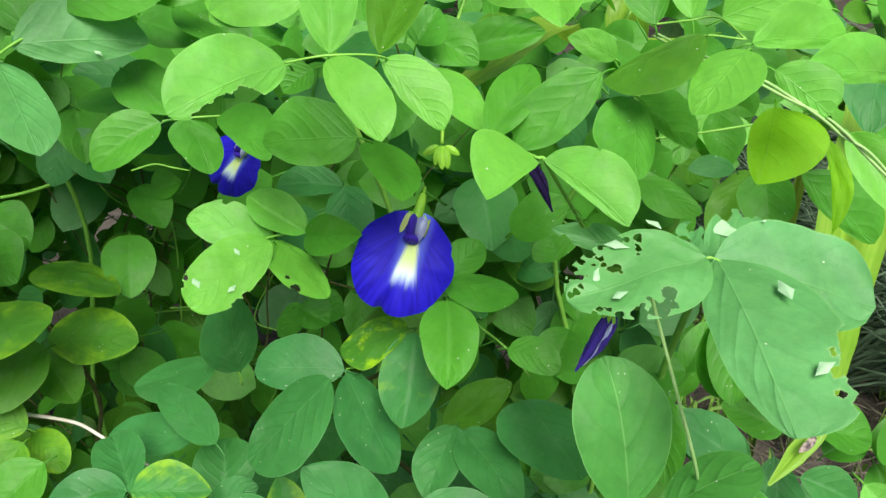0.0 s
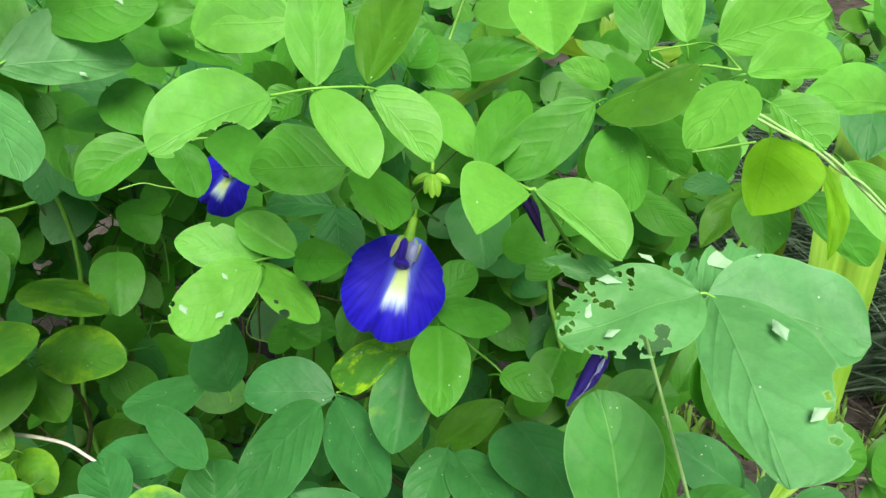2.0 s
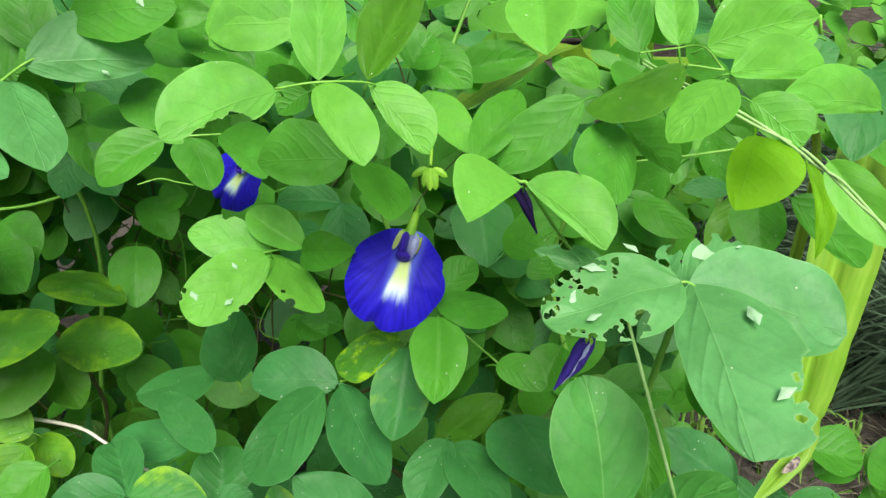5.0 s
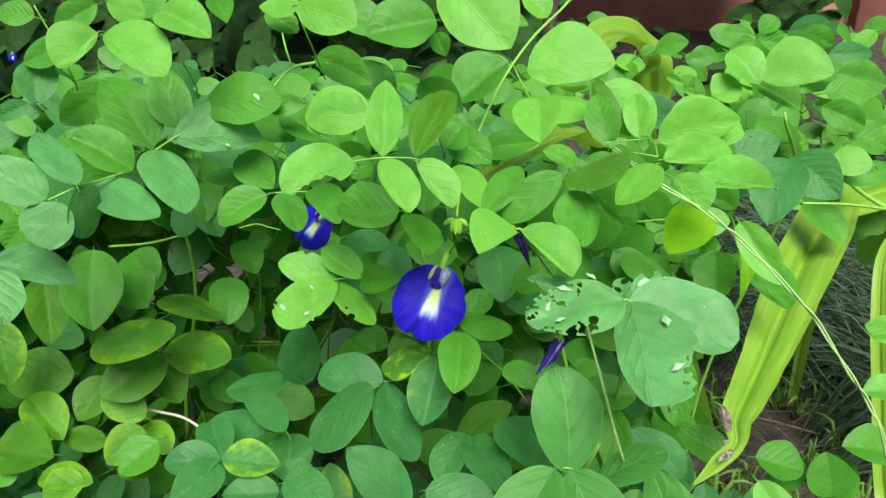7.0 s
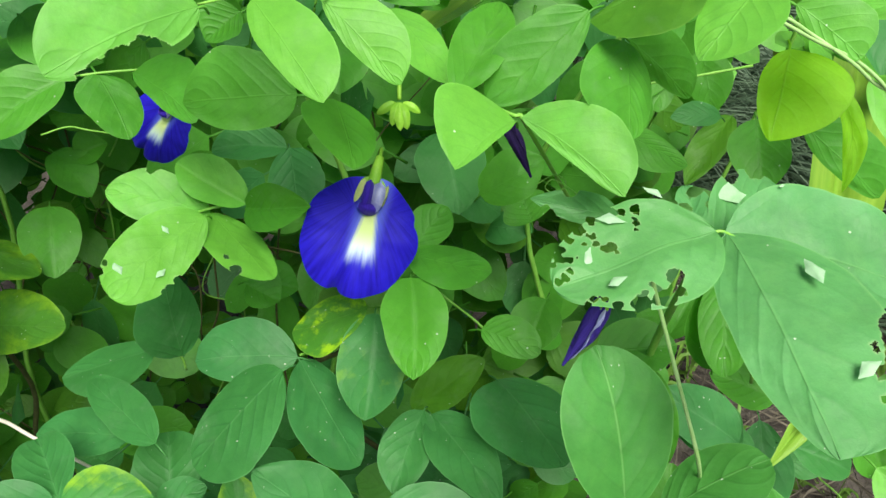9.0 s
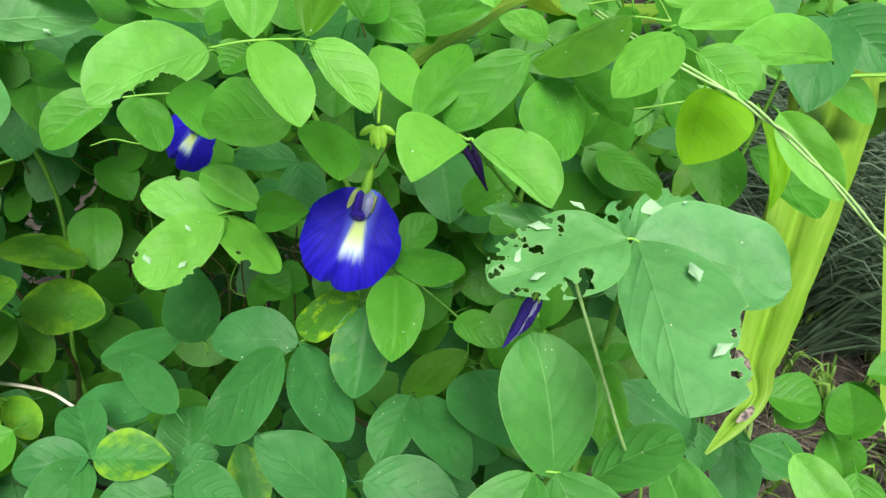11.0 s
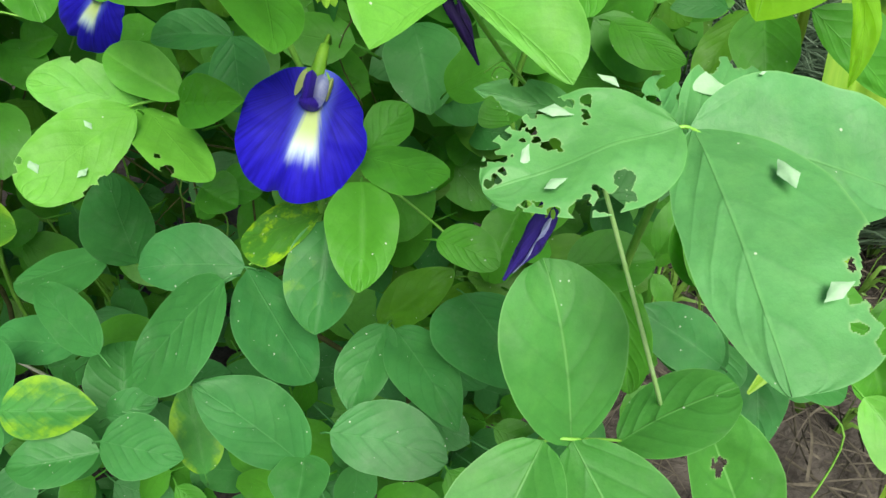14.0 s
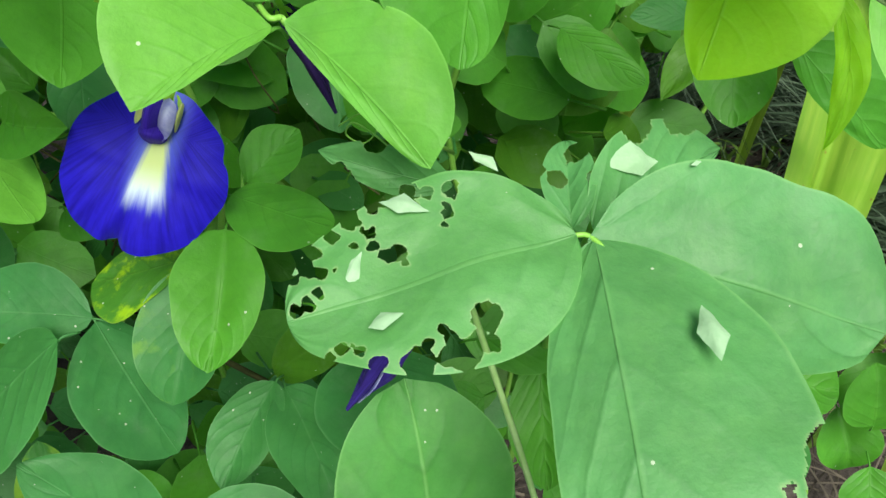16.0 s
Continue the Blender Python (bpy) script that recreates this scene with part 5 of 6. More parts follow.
leaflet(BEAN_LEAF, (0.0893, 0.2137, 0.6929), (0.0451, 0.1989, 0.6874), (-0.02, -0.29, 0.96), 0.0162, 0.0171, "pale", peak=(0.44, 0.4), acute=(0.5, 0.5), fold=9.0, bites=((0.47, -0.328, 0.02), (0.55, -0.32, 0.035), (0.63, -0.305, 0.025), (0.71, -0.283, 0.03), (0.79, -0.251, 0.022), (0.87, -0.205, 0.03), (0.95, -0.132, 0.02), (0.55, 0.284, 0.03), (0.68, 0.262, 0.018), (0.76, 0.238, 0.025), (0.9, 0.165, 0.018), (0.393, 0.197, 0.0491), (0.439, 0.252, 0.032), (0.406, 0.288, 0.0278), (0.642, 0.277, 0.0512), (0.502, 0.292, 0.0512), (0.522, 0.23, 0.0235), (0.54, 0.197, 0.0171), (0.6, 0.229, 0.0192), (0.851, 0.156, 0.0235), (0.804, 0.183, 0.0214), (0.821, 0.15, 0.0128), (0.961, -0.0263, 0.0214), (0.923, -0.0404, 0.0235), (0.884, -0.0587, 0.0181), (0.846, -0.117, 0.0214), (0.875, -0.138, 0.0235), (0.812, -0.12, 0.0139), (0.897, -0.169, 0.032), (0.657, -0.216, 0.0181), (0.664, -0.173, 0.0214), (0.632, -0.132, 0.0235), (0.592, -0.126, 0.0299), (0.578, -0.0882, 0.0139), (0.728, -0.396, 0.101), (0.633, -0.395, 0.0587), (0.586, -0.311, 0.0214), (0.593, -0.342, 0.0235), (0.486, -0.328, 0.0363), (0.43, -0.311, 0.0278), (0.488, -0.284, 0.0149), (0.352, -0.291, 0.0299), (0.383, -0.244, 0.0139), (0.387, -0.214, 0.0192), (0.417, -0.17, 0.0128), (0.525, -0.401, 0.0587), (0.727, -0.195, 0.0128), (0.683, -0.243, 0.00641), (0.692, -0.263, 0.00534),), ripple=1.5, stem=False, label="insect-chewed leaflet with ragged holes")
leaflet(BEAN_LEAF, (0.0911, 0.2128, 0.6926), (0.1412, 0.2066, 0.6785), (0.15, -0.59, 0.80), 0.0202, 0.0118, "pale", peak=0.55, acute=0.42, fold=6.0, ripple=1.2, stem=False, arch=0.03)
leaflet(BEAN_LEAF, (0.0921, 0.2128, 0.6926), (0.0953, 0.1478, 0.6819), (0.00, -0.16, 0.99), 0.0250, 0.0100, "pale", peak=(0.6, 0.44), acute=(0.4, 0.7), fold=6.0, bites=((0.58, 0.40, 0.09), (0.68, 0.365, 0.09), (0.78, 0.345, 0.085), (0.88, 0.30, 0.06), (0.735, 0.245, 0.018), (0.64, 0.265, 0.02), (0.83, 0.235, 0.022)), ripple=0.8, stem=False, arch=0.04, label="insect-chewed leaflet with ragged holes")
leaflet(BEAN, (0.0912, 0.2266, 0.6822), (0.0910, 0.2457, 0.6876), (-0.16, -0.27, 0.95), 0.0048, 0.0053, "pale", stem=False, bites=((0.5, 0.1, 0.1), (0.8, -0.1, 0.12), (0.45, -0.25, 0.08), (0.6, 0.3, 0.1)), label="insect-chewed leaflet with ragged holes")
leaflet(BEAN, (0.0950, 0.2265, 0.6820), (0.1245, 0.2535, 0.6808), (0.34, -0.34, 0.88), 0.0120, 0.0044, "pale", stem=False, bites=((0.8, 0.25, 0.12), (0.5, 0.3, 0.1)), label="insect-chewed leaflet with ragged holes")
leaflet(BEAN, (0.0694, 0.2360, 0.6838), (0.0440, 0.2401, 0.6885), (0.02, -0.71, 0.70), 0.0036, 0.0051, "pale", stem=False, bites=((0.3, 0.1, 0.06), (0.6, -0.2, 0.1), (0.8, 0.15, 0.12), (0.5, 0.2, 0.05)), label="insect-chewed leaflet with ragged holes")
leaflet(BROAD_LEAF, (0.0677, 0.1834, 0.6145), (0.0609, 0.2123, 0.6554), (0.26, -0.77, 0.59), 0.0175, 0.0174, "bean", peak=0.55, acute=0.55, basal=0.64, fold=7.0, ripple=0.8)
leaflet(BROAD_LEAF, (0.0604, 0.1837, 0.6171), (0.0367, 0.1471, 0.5924), (-0.21, -0.45, 0.87), 0.0156, 0.0145, "bean", ripple=0.8, peak=0.53, acute=0.6)
leaflet(BROAD_LEAF, (0.0680, 0.1837, 0.6167), (0.0922, 0.1461, 0.5882), (0.00, -0.61, 0.80), 0.0171, 0.0140, "bean", ripple=0.8, peak=0.53, acute=0.6)
leaflet(BROAD_LEAF, (0.0825, 0.1918, 0.6031), (0.1144, 0.1984, 0.6191), (-0.35, -0.38, 0.86), 0.0109, 0.0130, "bean", peak=0.56, acute=0.5, fold=26, ripple=0.7)
leaflet(BEAN_LOW, (0.1326, 0.1876, 0.5419), (0.1093, 0.2127, 0.5993), (0.22, -0.88, 0.43), 0.0148, 0.0148, "bean", peak=0.52, acute=0.8, bites=((0.6, 0.02, 0.03), (0.63, 0.05, 0.02), (0.57, 0.04, 0.02)), label="insect-chewed leaflet with ragged holes")
leaflet(SIDE, (0.1945, 0.3095, 0.5285), (0.2249, 0.3069, 0.5220), (0.15, -0.48, 0.86), 0.0144, 0.0131, "mid")
leaflet(SIDE, (0.2585, 0.3301, 0.5166), (0.2428, 0.3104, 0.4919), (-0.40, -0.57, 0.71), 0.0147, 0.0147, "mid")
leaflet(SIDE, (0.2459, 0.3276, 0.4816), (0.2541, 0.3107, 0.4581), (-0.11, -0.82, 0.56), 0.0139, 0.0152, "mid")
leaflet(SIDE, (0.1650, 0.2168, 0.5888), (0.1825, 0.1937, 0.5726), (-0.21, -0.66, 0.72), 0.0088, 0.0096, "lime")
leaflet(SIDE, (0.2079, 0.3275, 0.4524), (0.2381, 0.3295, 0.4520), (0.04, -0.46, 0.89), 0.0116, 0.0096, "blue")
leaflet(SIDE, (0.1705, 0.3269, 0.4883), (0.1701, 0.3092, 0.4647), (-0.17, -0.79, 0.59), 0.0110, 0.0097, "blue")
leaflet(SIDE, (0.1956, 0.3415, 0.4723), (0.1981, 0.3055, 0.4238), (-0.18, -0.79, 0.58), 0.0149, 0.0149, "blue")
leaflet(SIDE, (0.2523, 0.3002, 0.4772), (0.2550, 0.2838, 0.4550), (-0.20, -0.80, 0.57), 0.0125, 0.0125, "mid")
leaflet(SIDE, (0.2477, 0.2787, 0.6422), (0.2262, 0.2787, 0.6482), (0.17, -0.78, 0.60), 0.0064, 0.0083, "lime")
leaflet(SIDE, (0.2487, 0.2664, 0.6160), (0.2260, 0.2629, 0.6150), (0.02, -0.41, 0.91), 0.0090, 0.0083, "lime")
leaflet(SIDE, (0.2425, 0.3014, 0.5067), (0.2378, 0.3134, 0.5331), (-0.15, -0.91, 0.38), 0.0147, 0.0147, "mid")
leaflet(SIDE, (0.2086, 0.3157, 0.4999), (0.2325, 0.3252, 0.5132), (-0.22, -0.56, 0.80), 0.0115, 0.0115, "mid")
leaflet(SIDE, (0.2812, 0.3188, 0.5322), (0.2485, 0.3163, 0.5362), (0.14, -0.39, 0.91), 0.0143, 0.0143, "mid")
leaflet(SIDE, (0.1377, 0.3031, 0.6089), (0.1340, 0.2755, 0.5750), (-0.15, -0.76, 0.63), 0.0115, 0.0115, "mid")
leaflet(SIDE, (0.1347, 0.2887, 0.5666), (0.1331, 0.3035, 0.6044), (-0.30, -0.89, 0.34), 0.0107, 0.0107, "mid")
leaflet(SIDE, (0.1749, 0.3011, 0.5337), (0.1438, 0.3090, 0.5443), (0.11, -0.62, 0.78), 0.0118, 0.0112, "mid")
leaflet(SIDE, (0.1861, 0.2940, 0.5070), (0.2147, 0.2860, 0.4961), (0.12, -0.63, 0.77), 0.0114, 0.0103, "blue")
leaflet(SIDE, (0.1330, 0.3407, 0.5378), (0.1500, 0.3572, 0.5611), (-0.36, -0.62, 0.70), 0.0088, 0.0088, "mid")
leaflet(SIDE, (0.1403, 0.2613, 0.5501), (0.1056, 0.2732, 0.5711), (0.16, -0.72, 0.68), 0.0128, 0.0124, "dust")
leaflet(SIDE, (0.1084, 0.2519, 0.5196), (0.1163, 0.2654, 0.5338), (-0.29, -0.61, 0.74), 0.0087, 0.0079, "mid")


def wander(parent, a, b, r, material=None, sag=0.03, seed=1):
    rng = random.Random(seed)
    a, b = Vector(a), Vector(b)
    mid = [a.lerp(b, t) + Vector((rng.uniform(-1, 1), rng.uniform(-0.3, 1), rng.uniform(-1, 1))) * sag for t in (0.3, 0.6, 0.85)]
    stalk(parent, [a, *mid, b], r, r * 0.6, material)


for k, (vine, top) in enumerate(((MAIN, (-0.04, 0.34, 0.70)), (LEFT, (-0.24, 0.40, 0.72)), (YELLOW, (-0.24, 0.37, 0.56)), (UPPER, (0.10, 0.36, 0.70)),
                                 (FAR, (0.24, 0.52, 0.70)), (LOW, (-0.03, 0.33, 0.55)), (BEAN, (0.098, 0.235, 0.68)), (BEAN_LOW, (0.085, 0.225, 0.60)), (SIDE, (0.23, 0.33, 0.44)))):
    wander(vine, vine.location, top, 0.0010 if vine == SIDE else 0.0022, WOOD if k in (2, 5) else STEM, 0.035, k)
for k in range(28):
    rng = random.Random(60 + k)
    vine = (YELLOW, LEFT, YELLOW, LOW)[k % 4]
    a = Vector((rng.uniform(-0.38, 0.04), rng.uniform(0.44, 0.56), rng.uniform(0.30, 0.5)))
    wander(vine, a, a + Vector((rng.uniform(-0.12, 0.12), rng.uniform(-0.08, 0.0), rng.uniform(0.12, 0.26))), rng.uniform(0.0005, 0.0011), WOOD if k % 5 else STEM, 0.03, 90 + k)


# ---- the leafy mass behind ----
def thicket(name, count, seed, x0, x1, y0, y1, z0, z1, kinds, label):
    rng = random.Random(seed)
    by = {}
    for i in range(count):
        p = Vector((rng.uniform(x0, x1), rng.uniform(y0, y1), rng.uniform(z0, z1)))
        # the mound leans back on the side that faces the path, and thins out over bare soil
        if -0.42 < p.x < -0.07 and p.z < 0.57 and p.y < 0.62 and p.y > 0.36 and rng.random() < 0.72:
            continue
        if -0.34 < p.x < -0.10 and p.y < 0.47 and 0.52 < p.z < 0.66:
            continue
        if p.x > 0.12 + 0.5 * max(0.0, p.y - 0.38) and p.z < (0.5 if seed == 37 else 0.66):
            continue
        kind = rng.choice(kinds)
        if kind not in by:
            by[kind] = bmesh.new()
            by[kind].loops.layers.uv.new("leaf")
        d = Vector((rng.uniform(-1, 1), rng.uniform(-0.5, 0.2), rng.uniform(-1, 0.35))).normalized()
        l = rng.uniform(0.028, 0.05)
        f = Vector((rng.uniform(-0.5, 0.5), rng.uniform(-1.0, -0.4), rng.uniform(0.3, 1.0)))
        w = l * rng.uniform(0.30, 0.38)
        n, ax, _ = add_leaf(by[kind], p, p + d * l, f, w, w, rng, rng.uniform(0, 0.08), 8, 9, 3)
        add_tube(by[kind], [p + ax * 0.002, p - ax * 0.012 - n * 0.012], 0.0006, 0.0008, 4)
    for kind, bm in by.items():
        tagged(part(name, bm, LEAF[kind]), label, "foliage", kind="stuff")


thicket("foliage", 1900, 31, -0.62, 0.24, 0.40, 0.60, 0.28, 0.67, ("mid", "blue", "mid", "olive"), "dense shaded butterfly pea foliage")
thicket("foliage", 320, 32, 0.0, 0.62, 0.42, 1.15, 0.56, 0.685, ("mid", "lime", "mid"), "butterfly pea foliage spreading over the top")
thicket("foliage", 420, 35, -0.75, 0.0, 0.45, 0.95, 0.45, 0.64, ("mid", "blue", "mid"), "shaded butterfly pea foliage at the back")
thicket("foliage", 420, 33, -0.55, 0.09, 0.27, 0.42, 0.22, 0.475, ("mid", "blue", "dust"), "butterfly pea foliage low down")
# Hidden layer, added to keep light out of the hollow below.
thicket("foliage", 800, 36, -0.52, -0.06, 0.37, 0.75, 0.615, 0.69, ("mid", "blue", "mid"), "hidden butterfly pea foliage added under the top leaves to shade the hollow")
# Added filler deep inside: blocks light and covers the bright ground behind.
thicket("foliage", 1300, 38, -0.70, 0.02, 0.52, 0.95, 0.02, 0.60, ("blue", "olive", "mid"), "foliage added inside the thicket to block light and hide lit soil")
thicket("foliage", 170, 37, 0.28, 0.62, 0.55, 1.0, 0.52, 0.665, ("mid", "olive", "lime"), "butterfly pea sprigs at the edge")
thicket("foliage", 160, 34, -0.62, -0.36, 0.26, 0.42, 0.45, 0.72, ("mid", "blue", "yell"), "butterfly pea foliage with yellowing leaflets")


# ---- flowers ----
def flower(at, face, up, width, height, label, seed=0, open_=1.0):
    """A butterfly pea flower: broad banner petal, wings, keel, calyx and stalk. at: the banner's middle."""
    rng = random.Random(seed)
    at, n = Vector(at), unit(face)
    y = (Vector(up) - n * Vector(up).dot(n)).normalized()
    x = y.cross(n)
    ob = thing("butterfly_pea_flower", at, label, "flower", "blue flowers")
    bm = bmesh.new()
    uvl = bm.loops.layers.uv.new("leaf")
    rings, segs = 22, 96

    def point(r, a):
        ca, sa = math.cos(a), math.sin(a)
        edge = 1 + 0.016 * math.sin(5 * a + 1) + 0.012 * math.sin(9 * a + 2.2) + 0.05 * math.exp(-((a - 3.9) / 0.7) ** 2)
        edge -= 0.075 * math.exp(-((a - 4.50) / 0.075) ** 2)
        edge -= 0.05 * math.exp(-((a - 0.42) / 0.10) ** 2)
        px, py = r * edge * ca, r * edge * sa
        d = math.hypot(px, py - 0.45)
        z = 0.10 * (1 - math.exp(-2.2 * d)) * 2.2 - 0.17 * r ** 4
        z += r ** 2 * (0.030 * math.sin(4 * a + 0.7) + 0.022 * math.sin(7 * a) + 0.014 * math.sin(13 * a + 1.0))
        z -= 0.16 * math.exp(-((a - 4.50) / 0.10) ** 2) * r ** 1.5 * max(0, r - 0.1)
        z += 0.06 * math.exp(-((a - 4.33) / 0.12) ** 2) * r ** 2
        z += 0.003 * math.sin(22 * math.atan2(px, 0.75 - py)) * r
        return at + x * (px * width / 2) + y * (py * height / 2) + n * ((z - 0.12) * width / 2 * open_), (px, py)

    last = None
    for i in range(rings + 1):
        ring = []
        for j in range(segs if i else 1):
            p, q = point(i / rings, 2 * math.pi * j / segs)
            ring.append((bm.verts.new(p), q))
        if last:
            for j in range(segs):
                a, b = ring[j], ring[(j + 1) % segs]
                quad = [last[0], a, b] if len(last) == 1 else [last[j], a, b, last[(j + 1) % segs]]
                f = bm.faces.new([q[0] for q in quad])
                for lp, q in zip(f.loops, quad):
                    lp[uvl].uv = q[1]
        last = ring
    part("banner_petal", bm, PETAL, ob, "deep blue banner petal with a white wedge")

    def lip(name, cx, cy, w, h, lean, mat, turn, out):
        bm = bmesh.new()
        uvl = bm.loops.layers.uv.new("leaf")
        g = {}
        for i in range(13):
            v = i / 12
            wd = (4 * v ** 0.8 * (1 - v ** 0.8) + 0.02) ** 0.5
            for j in range(-5, 6):
                u = j / 5
                px = cx + u * w * wd + turn * v * 0.06
                py = cy - v * h
                z = 0.02 + out * math.sin(math.pi * min(1, v * 0.9 + 0.1)) * (1 - 0.75 * u * u) + lean * u
                g[i, j] = (bm.verts.new(at + x * (px * width / 2) + y * (py * height / 2) + n * (z * width / 2)), u, v)
        for i in range(12):
            for j in range(-5, 5):
                q = [g[i, j], g[i, j + 1], g[i + 1, j + 1], g[i + 1, j]]
                f = bm.faces.new([k[0] for k in q])
                for lp, k in zip(f.loops, q):
                    lp[uvl].uv = (k[1] * 0.3, 1 - k[2])
        part(name, bm, mat, ob, "pale lavender keel" if name == "keel_petal" else "yellow claw" if name == "claw" else "")

    lip("keel_petal", 0.10, 0.93, 0.13, 0.50, 0.08, KEEL, 0.2, 0.20)
    lip("wing_petal", -0.06, 0.94, 0.10, 0.56, -0.10, WING, 0.5, 0.27)
    lip("wing_petal", 0.00, 0.58, 0.17, 0.22, -0.04, WING, 0.3, 0.24)
    lip("claw", 0.25, 0.92, 0.035, 0.36, 0.0, CLAW, -0.2, 0.13)
    lip("claw", -0.17, 0.93, 0.06, 0.40, 0.03, CLAW, -1.2, 0.02)
    k = height / 0.045
    top = at + y * (0.95 * height / 2) - n * (0.12 * width / 2)
    bm = bmesh.new()
    add_tube(bm, spline([top - y * 0.002 * k, top + y * 0.004 * k - n * 0.001 * k, top + y * 0.009 * k - n * 0.003 * k], 4), 0.0026 * k, 0.0016 * k, 10)
    for s in (-1, -0.3, 0.4, 1):
        add_leaf(bm, top + (x * (0.002 * s) + y * 0.001) * k, top + (x * (0.0056 * s) - y * 0.005 + n * 0.001) * k, n, 0.0013 * k, 0.0013 * k, rng, 0.05, 5, 6, 2)
    part("calyx", bm, CALYX, ob, "yellow-green calyx")
    stalk(ob, [top + (y * 0.009 - n * 0.003) * k, top + (y * 0.013 - n * 0.010) * k, top + (y * 0.012 - n * 0.026) * k], 0.0008 * k, 0.0007 * k, CALYX, "stalk")
    adopt(ob)
    return ob


def wilted(at, tip, face, width, label, petal=None):
    """A withered flower: crumpled rolled petals hanging from a calyx."""
    at, tip, face = Vector(at), Vector(tip), unit(face)
    ob = thing("wilted_flower", at, label, "wilted flower", "withered flowers")
    ax = tip - at
    L = ax.length
    ax = ax / L
    n = (face - ax * face.dot(ax)).normalized()
    s = n.cross(ax)
    bm = bmesh.new()
    uvl = bm.loops.layers.uv.new("leaf")
    g = []
    for i in range(25):
        v = i / 24
        r = width / 2 * (0.38 + 0.62 * math.sin(math.pi * min(1.0, 0.95 * v + 0.12))) * (1 - v ** 3) + 0.0003
        row = []
        for j in range(28):
            a = 2 * math.pi * j / 28
            rr = r * (1 + 0.30 * math.sin(3 * a + 4 * v) + 0.16 * math.sin(9 * a - 6 * v) + 0.12 * noise.noise(Vector((math.cos(a) * 2, math.sin(a) * 2, v * 5))))
            p = at + ax * (L * v) + s * (rr * math.cos(a) + 0.10 * width * math.sin(4 * v)) + n * (rr * 0.62 * math.sin(a))
            row.append((bm.verts.new(p), (math.cos(a) * 0.8, 1 - 1.6 * v)))
        if g:
            for j in range(28):
                q = [g[j], row[j], row[(j + 1) % 28], g[(j + 1) % 28]]
                f = bm.faces.new([k[0] for k in q])
                for lp, k in zip(f.loops, q):
                    lp[uvl].uv = k[1]
        g = row
    part("petals", bm, petal or WILTED, ob, "shrivelled dark violet petals")
    bm = bmesh.new()
    add_leaf(bm, at + ax * (0.05 * L) + s * (0.34 * width) + n * (0.22 * width), at + ax * (0.88 * L) + s * (0.12 * width) + n * (0.10 * width), s * 0.7 + n, 0.05 * width, 0.05 * width, random.Random(6), 0.10, 30, 20, 3, ripple=4.0)
    part("petal_edge", bm, petal or KEEL, ob, "rolled petal edge")
    bm = bmesh.new()
    rng = random.Random(3)
    add_tube(bm, spline([at + ax * 0.003, at - ax * 0.003, at - ax * 0.009 - n * 0.002], 4), width * 0.24, width * 0.12, 9)
    bm.loops.layers.uv.new("leaf")
    for k in (-1, 0, 1):
        add_leaf(bm, at + s * (k * width * 0.2) + n * 0.0016, at + s * (k * width * 0.46) + ax * (0.5 * width) + n * (0.3 * width), n, width * 0.12, width * 0.12, rng, 0.05, 5, 6, 2)
    part("calyx", bm, CALYX, ob, "yellow-green calyx with pointed sepals")
    stalk(ob, [at - ax * 0.009 - n * 0.002, at - ax * 0.014 - n * 0.008, at - ax * 0.016 - n * 0.02], 0.0009, 0.0008, STEM, "stalk")
    adopt(ob)


def bud(at, up, face, label):
    at, up, n = Vector(at), unit(up), unit(face)
    x = up.cross(n)
    z = 0.8
    ob = thing("flower_bud", at, label, "bud")
    rng = random.Random(8)
    for dx, dz, l, w, tilt in ((-0.3, 0.2, 0.0095, 0.0019, 0.2), (0.35, 0.25, 0.011, 0.0022, 0.5), (-0.95, 0.9, 0.0075, 0.0017, -0.2), (0.9, 0.9, 0.006, 0.0016, 0.1), (0.05, 0.3, 0.010, 0.0019, 0.7)):
        bm = bmesh.new()
        bm.loops.layers.uv.new("leaf")
        b = at + up * (0.004 * z) + x * (dx * 0.0012)
        l, w = l * z, w * z
        add_leaf(bm, b, b - up * (l * (1.1 - abs(dx) * 0.5)) + x * (dx * 0.006) + n * (0.002 * tilt), n, w, w, rng, 0.18, -20, 10, 4)
        part("bract", bm, CALYX, ob)
    stalk(ob, [at + up * 0.004, at + up * 0.010 - n * 0.002, at + up * 0.016 - n * 0.012], 0.0007, 0.0007, CALYX, "stalk")
    adopt(ob)


